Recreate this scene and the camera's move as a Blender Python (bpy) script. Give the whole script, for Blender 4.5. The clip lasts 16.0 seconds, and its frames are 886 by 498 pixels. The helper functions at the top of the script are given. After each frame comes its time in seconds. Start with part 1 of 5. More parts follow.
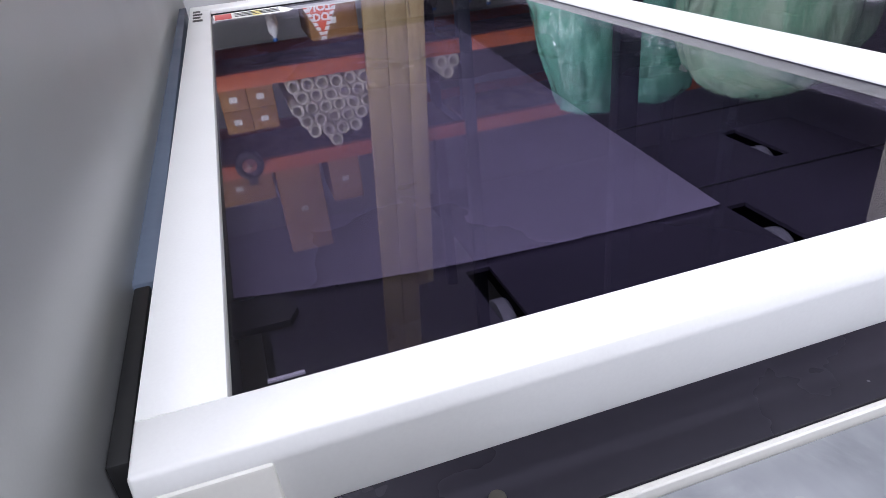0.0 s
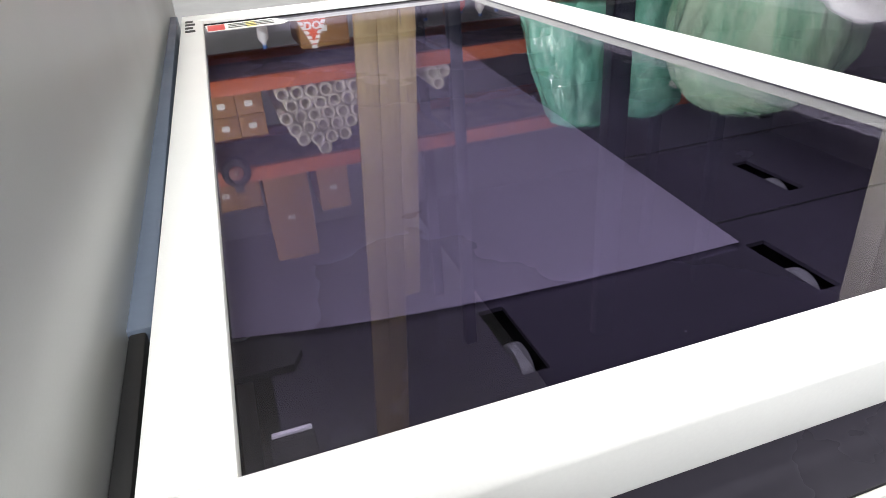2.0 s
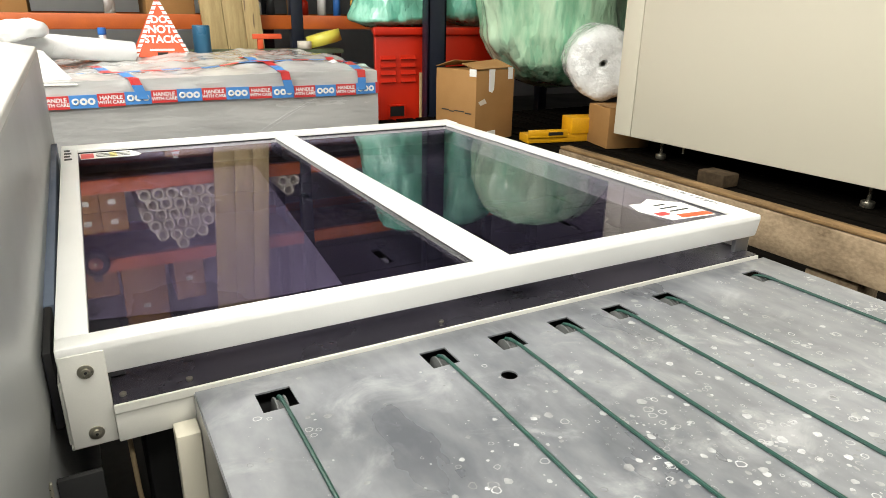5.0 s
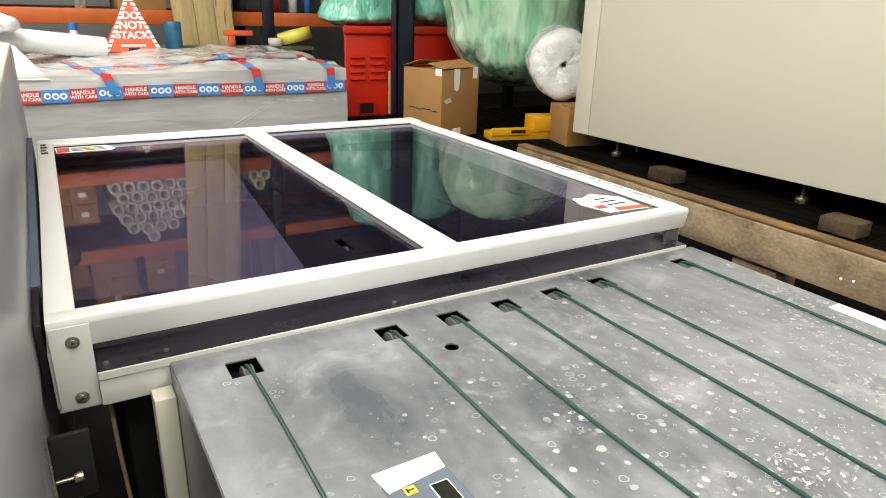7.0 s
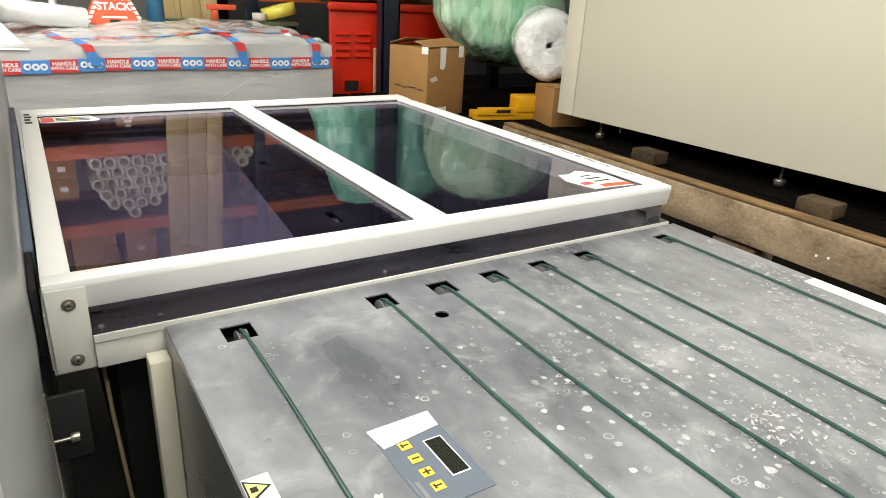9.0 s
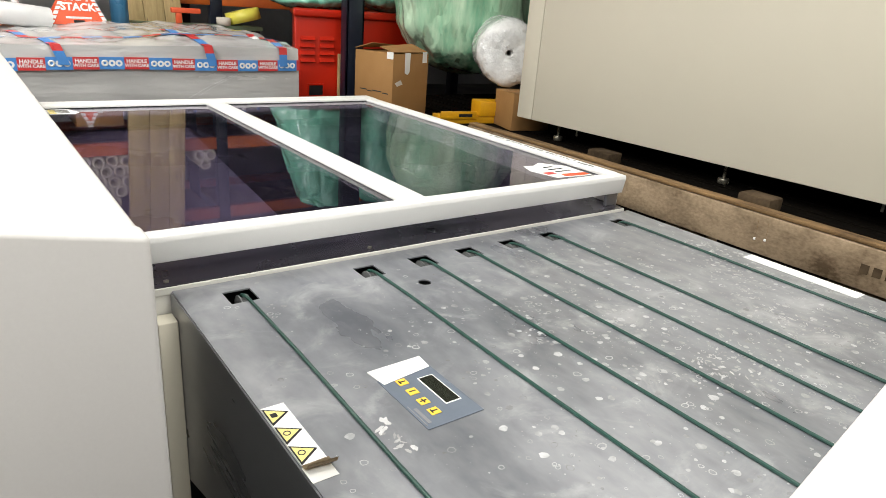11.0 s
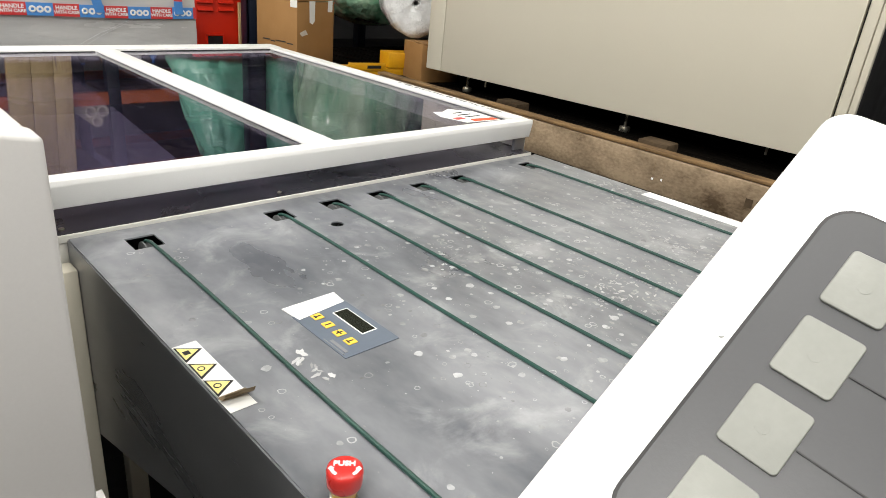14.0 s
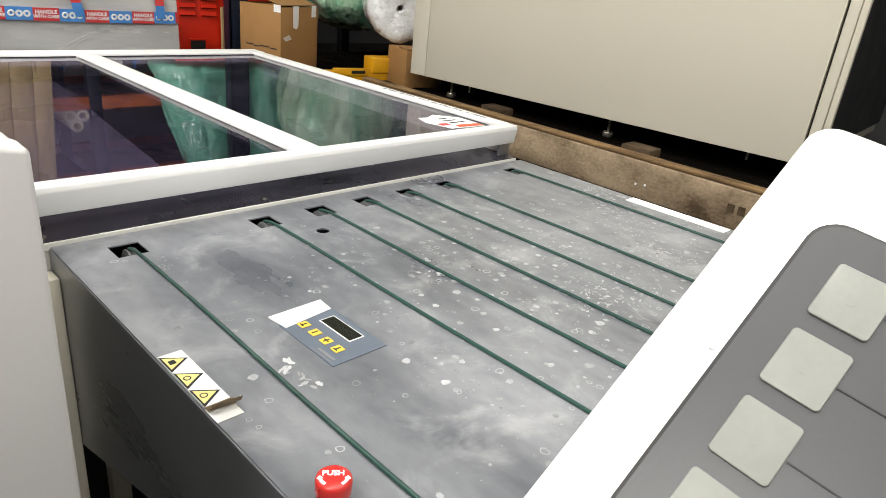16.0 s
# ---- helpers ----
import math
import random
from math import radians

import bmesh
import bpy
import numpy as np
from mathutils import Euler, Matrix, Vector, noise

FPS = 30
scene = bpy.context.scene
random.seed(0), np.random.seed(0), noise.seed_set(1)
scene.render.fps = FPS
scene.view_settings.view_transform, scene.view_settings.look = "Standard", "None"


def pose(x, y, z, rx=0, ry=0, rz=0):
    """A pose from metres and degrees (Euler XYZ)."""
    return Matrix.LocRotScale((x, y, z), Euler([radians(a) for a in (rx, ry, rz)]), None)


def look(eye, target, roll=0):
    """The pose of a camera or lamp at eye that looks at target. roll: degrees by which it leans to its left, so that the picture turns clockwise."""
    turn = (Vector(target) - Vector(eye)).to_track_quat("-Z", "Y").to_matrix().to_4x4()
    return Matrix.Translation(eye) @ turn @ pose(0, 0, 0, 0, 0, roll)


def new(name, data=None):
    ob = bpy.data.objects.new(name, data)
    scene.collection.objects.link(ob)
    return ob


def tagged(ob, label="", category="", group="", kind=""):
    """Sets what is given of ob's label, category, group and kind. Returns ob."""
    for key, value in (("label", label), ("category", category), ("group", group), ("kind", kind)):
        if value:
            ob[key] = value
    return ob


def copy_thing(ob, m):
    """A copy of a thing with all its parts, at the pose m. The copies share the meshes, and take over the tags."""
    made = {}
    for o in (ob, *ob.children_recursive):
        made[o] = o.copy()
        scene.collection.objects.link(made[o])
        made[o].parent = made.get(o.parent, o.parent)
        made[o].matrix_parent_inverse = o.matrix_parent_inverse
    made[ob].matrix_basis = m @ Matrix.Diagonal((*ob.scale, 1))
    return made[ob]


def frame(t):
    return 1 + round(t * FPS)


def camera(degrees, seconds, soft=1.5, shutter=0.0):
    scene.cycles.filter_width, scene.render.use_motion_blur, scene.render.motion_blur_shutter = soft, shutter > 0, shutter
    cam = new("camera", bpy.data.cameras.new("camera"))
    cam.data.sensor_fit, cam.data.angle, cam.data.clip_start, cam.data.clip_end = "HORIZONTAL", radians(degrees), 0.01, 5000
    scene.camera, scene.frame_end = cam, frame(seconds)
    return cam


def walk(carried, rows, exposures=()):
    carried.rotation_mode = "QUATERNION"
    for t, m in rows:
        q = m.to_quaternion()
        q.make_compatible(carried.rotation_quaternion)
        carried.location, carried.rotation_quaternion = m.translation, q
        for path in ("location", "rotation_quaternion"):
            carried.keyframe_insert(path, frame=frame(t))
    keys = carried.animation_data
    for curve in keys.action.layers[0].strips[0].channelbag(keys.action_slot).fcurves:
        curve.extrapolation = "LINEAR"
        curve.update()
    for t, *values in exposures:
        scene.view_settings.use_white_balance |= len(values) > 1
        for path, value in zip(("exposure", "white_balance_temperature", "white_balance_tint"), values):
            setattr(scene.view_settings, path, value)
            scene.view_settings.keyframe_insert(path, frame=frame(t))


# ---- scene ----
cam = camera(67.7, 16.0, soft=0.5)
PATH = [
    (0, (-0.213, -0.153, 1.206), (0.257, 1.533, 0.239), -5.8),
    (0.5, (-0.21, -0.047, 1.178), (0.219, 1.64, 0.192), -5.7),
    (1, (-0.204, -0.032, 1.178), (0.255, 1.635, 0.173), -3.7),
    (1.5, (-0.209, -0.052, 1.183), (0.261, 1.613, 0.18), -3.8),
    (2, (-0.222, -0.111, 1.217), (0.297, 1.57, 0.266), -4.2),
    (2.5, (-0.199, -0.168, 1.246), (0.41, 1.499, 0.324), -2.6),
    (3, (-0.197, -0.33, 1.328), (0.606, 1.305, 0.503), -0.0),
    (3.5, (-0.241, -0.489, 1.393), (0.686, 1.134, 0.68), 1.7),
    (4, (-0.247, -0.652, 1.426), (0.726, 0.96, 0.75), 2.8),
    (4.2, (-0.234, -0.697, 1.427), (0.704, 0.939, 0.761), 1.8),
    (6.3, (-0.213, -0.997, 1.465), (0.684, 0.637, 0.738), 1.0),
    (6.5, (-0.223, -0.996, 1.465), (0.705, 0.621, 0.739), 1.2),
    (7, (-0.246, -0.996, 1.472), (0.729, 0.607, 0.778), 1.9),
    (7.5, (-0.251, -0.993, 1.463), (0.713, 0.601, 0.736), 2.5),
    (8, (-0.251, -0.986, 1.46), (0.699, 0.614, 0.729), 2.5),
    (8.5, (-0.249, -0.99, 1.456), (0.719, 0.603, 0.73), 2.4),
    (9, (-0.278, -1.014, 1.458), (0.738, 0.541, 0.718), 3.2),
    (9.2, (-0.288, -1.027, 1.456), (0.774, 0.497, 0.714), 3.7),
    (11.3, (-0.406, -1.152, 1.431), (0.737, 0.335, 0.736), 4.1),
    (11.5, (-0.41, -1.188, 1.433), (0.755, 0.278, 0.731), 3.3),
    (12, (-0.441, -1.199, 1.407), (0.682, 0.236, 0.583), 3.9),
    (12.1, (-0.437, -1.194, 1.403), (0.699, 0.234, 0.583), 4.2),
    (12.5, (-0.425, -1.157, 1.403), (0.761, 0.235, 0.594), 4.7),
    (12.6, (-0.42, -1.151, 1.403), (0.785, 0.209, 0.568), 4.7),
    (13, (-0.416, -1.137, 1.399), (0.819, 0.205, 0.578), 4.8),
    (13.2, (-0.415, -1.136, 1.398), (0.826, 0.207, 0.588), 4.4),
    (13.5, (-0.413, -1.135, 1.4), (0.866, 0.178, 0.601), 5.5),
    (14, (-0.411, -1.134, 1.4), (0.898, 0.154, 0.609), 5.8),
    (14.5, (-0.413, -1.132, 1.401), (0.909, 0.139, 0.603), 6.2),
    (15, (-0.417, -1.13, 1.403), (0.907, 0.141, 0.608), 6.3),
    (15.5, (-0.417, -1.129, 1.407), (0.918, 0.14, 0.628), 6.1),
    (16, (-0.414, -1.131, 1.404), (0.932, 0.129, 0.629), 6.1),
]
LIGHTNESS = [(0, 0.2, 5650, 18), (0.5, 0.05, 5700, 16), (1.0, 0.32, 5800, 13), (1.5, 0.52, 6000, 11), (2.0, 0.68, 6200, 10), (3.0, 0.75, 6500, 8), (4.0, 0.58, 6650, 6), (7.0, 0.30, 6700, 6), (9.0, 0.28, 6700, 6), (11.5, 0.1, 6500, 9), (16.0, 0.08, 6500, 9)]
walk(cam, [(t, look(eye, target, roll)) for t, eye, target, roll in PATH], LIGHTNESS)

# ---- world, light, exposure ----
world = bpy.data.worlds.new("hall_dim_sky")
scene.world = world
world.use_nodes = True
world.node_tree.nodes["Background"].inputs[0].default_value = (0.5, 0.55, 0.6, 1)
world.node_tree.nodes["Background"].inputs[1].default_value = 0.05


def tube_lamp(x, y, z, length, width, power, along="y", tint=(1.0, 0.97, 0.92)):
    data = bpy.data.lights.new("ceiling_tube_light", "AREA")
    data.shape, data.energy, data.color = "RECTANGLE", power, tint
    data.size, data.size_y = (width, length) if along == "y" else (length, width)
    lamp = new("ceiling_tube_light", data)
    lamp.location = (x, y, z)
    return lamp


LAMPS = [(-2.7, -1.5, 3.5, 2.4, 0.35, 105, "x"), (-2.7, 1.3, 3.6, 2.4, 0.35, 105, "x"), (0.5, -3.0, 3.7, 2.4, 0.35, 95, "x"),
         (0.5, -0.9, 3.9, 2.4, 0.35, 45, "x"), (-1.7, 2.1, 3.7, 2.4, 0.35, 95, "x")]
for lx, ly, lz, ln, lw, lp, la in LAMPS:
    tube_lamp(lx, ly, lz, ln, lw, lp, la)
    # Extra upward lamp over each housing, added to brighten the roof lining.
    up = tube_lamp(lx, ly, lz + 0.10, ln, lw, lp * 0.8, la)
    up.rotation_euler = (math.pi, 0, 0)

# ---- materials ----


def mat(name, c1, c2=None, rough=0.5, metal=0.0, scale=8.0, fine=120.0, bump=0.05, mixfac=0.5, spots=None, stretch=None, rvar=0.1, coat=0.0, obrand=0.0, bdist=0.004, cells=0.0, spec=0.5, island=0.0, lo=0.45, hi=0.9):
    """A procedural surface: two noise scales between c1 and c2, optional light spots, roughness variation and bump."""
    m = bpy.data.materials.new(name)
    m.use_nodes = True
    nt = m.node_tree
    b = nt.nodes["Principled BSDF"]
    c2 = c2 or tuple(v * 0.86 for v in c1)
    tc = nt.nodes.new("ShaderNodeTexCoord")
    mp = nt.nodes.new("ShaderNodeMapping")
    mp.inputs["Scale"].default_value = stretch or (1, 1, 1)
    nt.links.new(tc.outputs["Object"], mp.inputs[0])
    n1 = nt.nodes.new("ShaderNodeTexNoise")
    n1.inputs["Scale"].default_value, n1.inputs["Detail"].default_value = scale, 6
    n2 = nt.nodes.new("ShaderNodeTexNoise")
    n2.inputs["Scale"].default_value, n2.inputs["Detail"].default_value = fine, 3
    for n in (n1, n2):
        nt.links.new(mp.outputs[0], n.inputs["Vector"])
    add = nt.nodes.new("ShaderNodeMath")
    add.operation = "MULTIPLY_ADD"
    nt.links.new(n2.outputs[0], add.inputs[0])
    add.inputs[1].default_value = 0.35
    nt.links.new(n1.outputs[0], add.inputs[2])
    ramp = nt.nodes.new("ShaderNodeMapRange")
    ramp.inputs[1].default_value, ramp.inputs[2].default_value = lo, hi
    nt.links.new(add.outputs[0], ramp.inputs[0])
    mix = nt.nodes.new("ShaderNodeMix")
    mix.data_type = "RGBA"
    mix.inputs[6].default_value, mix.inputs[7].default_value = (*c1, 1), (*c2, 1)
    nt.links.new(ramp.outputs[0], mix.inputs[0])
    col = mix.outputs[2]
    if obrand or island:
        oi = nt.nodes.new("ShaderNodeObjectInfo" if obrand else "ShaderNodeNewGeometry")
        source = oi.outputs["Random"] if obrand else oi.outputs["Random Per Island"]
        obrand = obrand or island
        hsv = nt.nodes.new("ShaderNodeHueSaturation")
        mr = nt.nodes.new("ShaderNodeMapRange")
        mr.inputs[3].default_value, mr.inputs[4].default_value = 1 - obrand, 1 + obrand
        nt.links.new(source, mr.inputs[0])
        nt.links.new(mr.outputs[0], hsv.inputs["Value"])
        nt.links.new(col, hsv.inputs["Color"])
        col = hsv.outputs[0]
    if spots:
        size, thr, sc = spots
        vo = nt.nodes.new("ShaderNodeTexVoronoi")
        vo.inputs["Scale"].default_value = size
        nt.links.new(mp.outputs[0], vo.inputs["Vector"])
        lt = nt.nodes.new("ShaderNodeMapRange")
        lt.inputs[1].default_value, lt.inputs[2].default_value = thr, thr * 0.7
        nt.links.new(vo.outputs["Distance"], lt.inputs[0])
        m2 = nt.nodes.new("ShaderNodeMix")
        m2.data_type = "RGBA"
        m2.inputs[7].default_value = (*sc, 1)
        nt.links.new(lt.outputs[0], m2.inputs[0])
        nt.links.new(col, m2.inputs[6])
        col = m2.outputs[2]
    nt.links.new(col, b.inputs["Base Color"])
    rr = nt.nodes.new("ShaderNodeMapRange")
    rr.inputs[1].default_value, rr.inputs[2].default_value = 0.3, 0.7
    rr.inputs[3].default_value, rr.inputs[4].default_value = max(0.02, rough - rvar), min(1, rough + rvar)
    nt.links.new(n1.outputs[0], rr.inputs[0])
    nt.links.new(rr.outputs[0], b.inputs["Roughness"])
    b.inputs["Metallic"].default_value = metal
    b.inputs["Specular IOR Level"].default_value = spec
    b.inputs["Coat Weight"].default_value = coat
    if cells:
        vc = nt.nodes.new("ShaderNodeTexVoronoi")
        vc.inputs["Scale"].default_value = cells
        nt.links.new(tc.outputs["Object"], vc.inputs["Vector"])
        sub = nt.nodes.new("ShaderNodeMath")
        sub.operation = "MULTIPLY_ADD"
        sub.inputs[1].default_value = -1.2
        nt.links.new(vc.outputs["Distance"], sub.inputs[0])
        nt.links.new(add.outputs[0], sub.inputs[2])
        add = sub
    if bump:
        bp = nt.nodes.new("ShaderNodeBump")
        bp.inputs["Strength"].default_value, bp.inputs["Distance"].default_value = bump, bdist
        nt.links.new(add.outputs[0], bp.inputs["Height"])
        nt.links.new(bp.outputs[0], b.inputs["Normal"])
    return m


def crinkle(m, scale, amount, stretch=(1, 1, 1), second=2.7):
    """Breaks a surface into small flat facets with sharp creases, as crumpled plastic has."""
    nt = m.node_tree
    b = nt.nodes["Principled BSDF"]
    tc = nt.nodes.new("ShaderNodeTexCoord")
    mp = nt.nodes.new("ShaderNodeMapping")
    mp.inputs["Scale"].default_value = stretch
    nt.links.new(tc.outputs["Object"], mp.inputs[0])
    ns = nt.nodes.new("ShaderNodeTexNoise")
    ns.inputs["Scale"].default_value = scale * 0.7
    nt.links.new(mp.outputs[0], ns.inputs["Vector"])
    warp = nt.nodes.new("ShaderNodeVectorMath")
    warp.operation = "MULTIPLY_ADD"
    warp.inputs[1].default_value = (0.6 / scale,) * 3
    nt.links.new(ns.outputs["Color"], warp.inputs[0])
    nt.links.new(mp.outputs[0], warp.inputs[2])
    if b.inputs["Normal"].links:
        base = b.inputs["Normal"].links[0].from_socket
    else:
        base = nt.nodes.new("ShaderNodeNewGeometry").outputs["Normal"]
    for sc, am in ((scale, amount), (scale * second, amount * 0.6)):
        vo = nt.nodes.new("ShaderNodeTexVoronoi")
        vo.inputs["Scale"].default_value = sc
        nt.links.new(warp.outputs[0], vo.inputs["Vector"])
        ce = nt.nodes.new("ShaderNodeVectorMath")
        ce.operation = "SUBTRACT"
        ce.inputs[1].default_value = (0.5, 0.5, 0.5)
        nt.links.new(vo.outputs["Color"], ce.inputs[0])
        ad = nt.nodes.new("ShaderNodeVectorMath")
        ad.operation = "MULTIPLY_ADD"
        ad.inputs[1].default_value = (am, am, am)
        nt.links.new(ce.outputs[0], ad.inputs[0])
        nt.links.new(base, ad.inputs[2])
        base = ad.outputs[0]
    no = nt.nodes.new("ShaderNodeVectorMath")
    no.operation = "NORMALIZE"
    nt.links.new(base, no.inputs[0])
    nt.links.new(no.outputs[0], b.inputs["Normal"])
    return m


def haze(m, colour, scale, lo, hi, amount, seed):
    """Lays soft cloudy patches of another colour over a surface."""
    nt = m.node_tree
    b = nt.nodes["Principled BSDF"]
    base = b.inputs["Base Color"].links[0].from_socket
    tc = nt.nodes.new("ShaderNodeTexCoord")
    mp = nt.nodes.new("ShaderNodeMapping")
    mp.inputs["Location"].default_value = (seed, seed * 0.6, 0)
    nt.links.new(tc.outputs["Object"], mp.inputs[0])
    n1 = nt.nodes.new("ShaderNodeTexNoise")
    n1.inputs["Scale"].default_value, n1.inputs["Detail"].default_value, n1.inputs["Roughness"].default_value = scale, 8, 0.62
    n1.inputs["Distortion"].default_value = 0.6
    nt.links.new(mp.outputs[0], n1.inputs["Vector"])
    mr = nt.nodes.new("ShaderNodeMapRange")
    mr.interpolation_type = "SMOOTHSTEP"
    mr.inputs[1].default_value, mr.inputs[2].default_value, mr.inputs[4].default_value = lo, hi, amount
    nt.links.new(n1.outputs[0], mr.inputs[0])
    mx = nt.nodes.new("ShaderNodeMix")
    mx.data_type = "RGBA"
    mx.inputs[7].default_value = (*colour, 1)
    nt.links.new(mr.outputs[0], mx.inputs[0])
    nt.links.new(base, mx.inputs[6])
    nt.links.new(mx.outputs[2], b.inputs["Base Color"])
    return m


def tinted_glass(name, tint, ior=1.5, rough=0.0, gain=1.0):
    m = bpy.data.materials.new(name)
    m.use_nodes = True
    nt = m.node_tree
    nt.nodes.remove(nt.nodes["Principled BSDF"])
    out = nt.nodes["Material Output"]
    tr = nt.nodes.new("ShaderNodeBsdfTransparent")
    tr.inputs[0].default_value = (*tint, 1)
    gl = nt.nodes.new("ShaderNodeBsdfGlossy")
    gl.inputs["Roughness"].default_value = rough
    lw = nt.nodes.new("ShaderNodeLayerWeight")
    lw.inputs[0].default_value = 0.5
    pw = nt.nodes.new("ShaderNodeMath")
    pw.operation = "POWER"
    pw.inputs[1].default_value = 5.0
    nt.links.new(lw.outputs["Facing"], pw.inputs[0])
    fr = nt.nodes.new("ShaderNodeMapRange")
    f0 = ((ior - 1) / (ior + 1)) ** 2
    fr.inputs[3].default_value, fr.inputs[4].default_value = f0, 1.0
    nt.links.new(pw.outputs[0], fr.inputs[0])
    mx = nt.nodes.new("ShaderNodeMixShader")
    nt.links.new(fr.outputs[0], mx.inputs[0])
    nt.links.new(tr.outputs[0], mx.inputs[1])
    nt.links.new(gl.outputs[0], mx.inputs[2])
    nt.links.new(mx.outputs[0], out.inputs[0])
    return m


def film(name, tint, white=0.3, clear=0.5):
    """Crumpled plastic film: part clear, part whitish, glossy."""
    m = mat(name, tint, tuple(min(1, v * 1.25 + 0.05) for v in tint), rough=0.22, scale=6, fine=30, bump=0.6)
    nt = m.node_tree
    b = nt.nodes["Principled BSDF"]
    tr = nt.nodes.new("ShaderNodeBsdfTransparent")
    tr.inputs[0].default_value = (*[min(1, v * 1.6 + 0.25) for v in tint], 1)
    mx = nt.nodes.new("ShaderNodeMixShader")
    mx.inputs[0].default_value = clear
    nt.links.new(b.outputs[0], mx.inputs[1])
    nt.links.new(tr.outputs[0], mx.inputs[2])
    nt.links.new(mx.outputs[0], nt.nodes["Material Output"].inputs[0])
    return m


M = {}
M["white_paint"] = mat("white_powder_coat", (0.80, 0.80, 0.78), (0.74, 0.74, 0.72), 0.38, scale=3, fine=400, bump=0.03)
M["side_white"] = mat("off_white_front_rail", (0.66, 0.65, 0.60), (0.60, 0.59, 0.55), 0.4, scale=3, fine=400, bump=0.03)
M["cream"] = mat("cream_cabinet_paint", (0.66, 0.62, 0.51), (0.62, 0.585, 0.48), 0.45, scale=1.2, fine=300, bump=0.03, rvar=0.05)
M["light_grey"] = mat("light_grey_machine_paint", (0.58, 0.57, 0.555), (0.54, 0.53, 0.515), 0.45, scale=2, fine=500, bump=0.04)
M["side_grey"] = mat("grey_side_panel_paint", (0.42, 0.43, 0.43), (0.385, 0.395, 0.395), 0.4, scale=1.4, fine=500, bump=0.0, metal=0.3)
M["blue_grey"] = mat("blue_grey_trim", (0.125, 0.155, 0.21), (0.105, 0.13, 0.18), 0.5, scale=5)
M["steel"] = haze(haze(mat("stained_sheet_steel", (0.150, 0.160, 0.182), (0.40, 0.41, 0.43), 0.38, metal=0.45, scale=3.0, fine=22, bump=0.03, rvar=0.14, stretch=(1.9, 0.9, 1), lo=0.44, hi=1.0), (0.54, 0.55, 0.57), 8.5, 0.50, 0.78, 0.7, 4.0), (0.10, 0.108, 0.128), 2.2, 0.58, 0.8, 0.4, 9.0)
M["steel_side"] = mat("brushed_side_steel", (0.27, 0.275, 0.29), (0.34, 0.345, 0.36), 0.33, metal=0.75, scale=2, fine=200, bump=0.02, stretch=(1, 1, 6))
M["dark_plate"] = mat("dark_violet_grey_plate", (0.046, 0.043, 0.055), (0.036, 0.034, 0.044), 0.28, metal=0.3, scale=3, fine=90, bump=0.0, spots=(26, 0.035, (0.2, 0.2, 0.22)), rvar=0.08)
M["sheet"] = mat("violet_grey_printing_plate", (0.50, 0.465, 0.555), (0.45, 0.42, 0.51), 0.30, metal=0.35, scale=2, fine=200, bump=0.01)
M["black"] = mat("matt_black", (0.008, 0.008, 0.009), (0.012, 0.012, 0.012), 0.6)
M["dark_grey"] = mat("dark_grey_plastic", (0.05, 0.052, 0.055), (0.04, 0.041, 0.044), 0.5)
M["green_belt"] = mat("green_round_belt", (0.013, 0.055, 0.042), (0.01, 0.045, 0.035), 0.45, scale=30)
M["zinc"] = mat("zinc_bolt", (0.55, 0.52, 0.42), (0.4, 0.38, 0.32), 0.3, metal=0.9, scale=40)
M["red_plastic"] = mat("red_button_plastic", (0.62, 0.035, 0.03), (0.52, 0.03, 0.025), 0.3, scale=20, bump=0.01)
M["amber"] = mat("yellow_button_collar", (0.75, 0.42, 0.08), (0.7, 0.38, 0.07), 0.4)
M["yellow_key"] = mat("yellow_membrane_key", (0.85, 0.55, 0.07), (0.8, 0.5, 0.06), 0.45)
M["label_grey"] = mat("blue_grey_label", (0.125, 0.148, 0.185), (0.11, 0.132, 0.165), 0.4)
M["label_white"] = mat("white_label_paper", (0.82, 0.82, 0.8), (0.78, 0.78, 0.75), 0.6)
M["label_yellow"] = mat("yellow_warning_print", (0.85, 0.72, 0.28), (0.8, 0.68, 0.25), 0.6)
M["ink"] = mat("black_print", (0.02, 0.02, 0.02), None, 0.6)
M["lcd_dark"] = mat("dark_display_glass", (0.022, 0.024, 0.018), None, 0.12)
M["panel_grey"] = mat("console_grey_foil", (0.037, 0.038, 0.041), (0.033, 0.034, 0.037), 0.42, scale=5, fine=600, bump=0.03)
M["key_cream"] = mat("cream_membrane_key", (0.205, 0.21, 0.19), (0.175, 0.18, 0.162), 0.45, scale=30, fine=300, bump=0.08)
M["blue_rim"] = mat("blue_display_border", (0.012, 0.20, 0.5), None, 0.4)
M["lcd_amber"] = mat("amber_lcd", (0.22, 0.155, 0.036), (0.195, 0.136, 0.032), 0.25)
M["lcd_text"] = mat("violet_lcd_print", (0.20, 0.17, 0.42), None, 0.4)
M["wood"] = mat("weathered_pallet_timber", (0.33, 0.25, 0.165), (0.075, 0.050, 0.028), 0.85, scale=3.4, fine=44, bump=0.8, stretch=(3, 1.8, 3), obrand=0.15, lo=0.5, hi=0.9, spec=0.2)
# Near-black colour stands in for the shade between side board and cabinet.
M["shaded_wood"] = mat("shade_black_timber", (0.005, 0.004, 0.003), (0.003, 0.0025, 0.002), 0.95, scale=5, fine=60, bump=0.3, stretch=(6, 1, 6), obrand=0.2, spec=0.03)
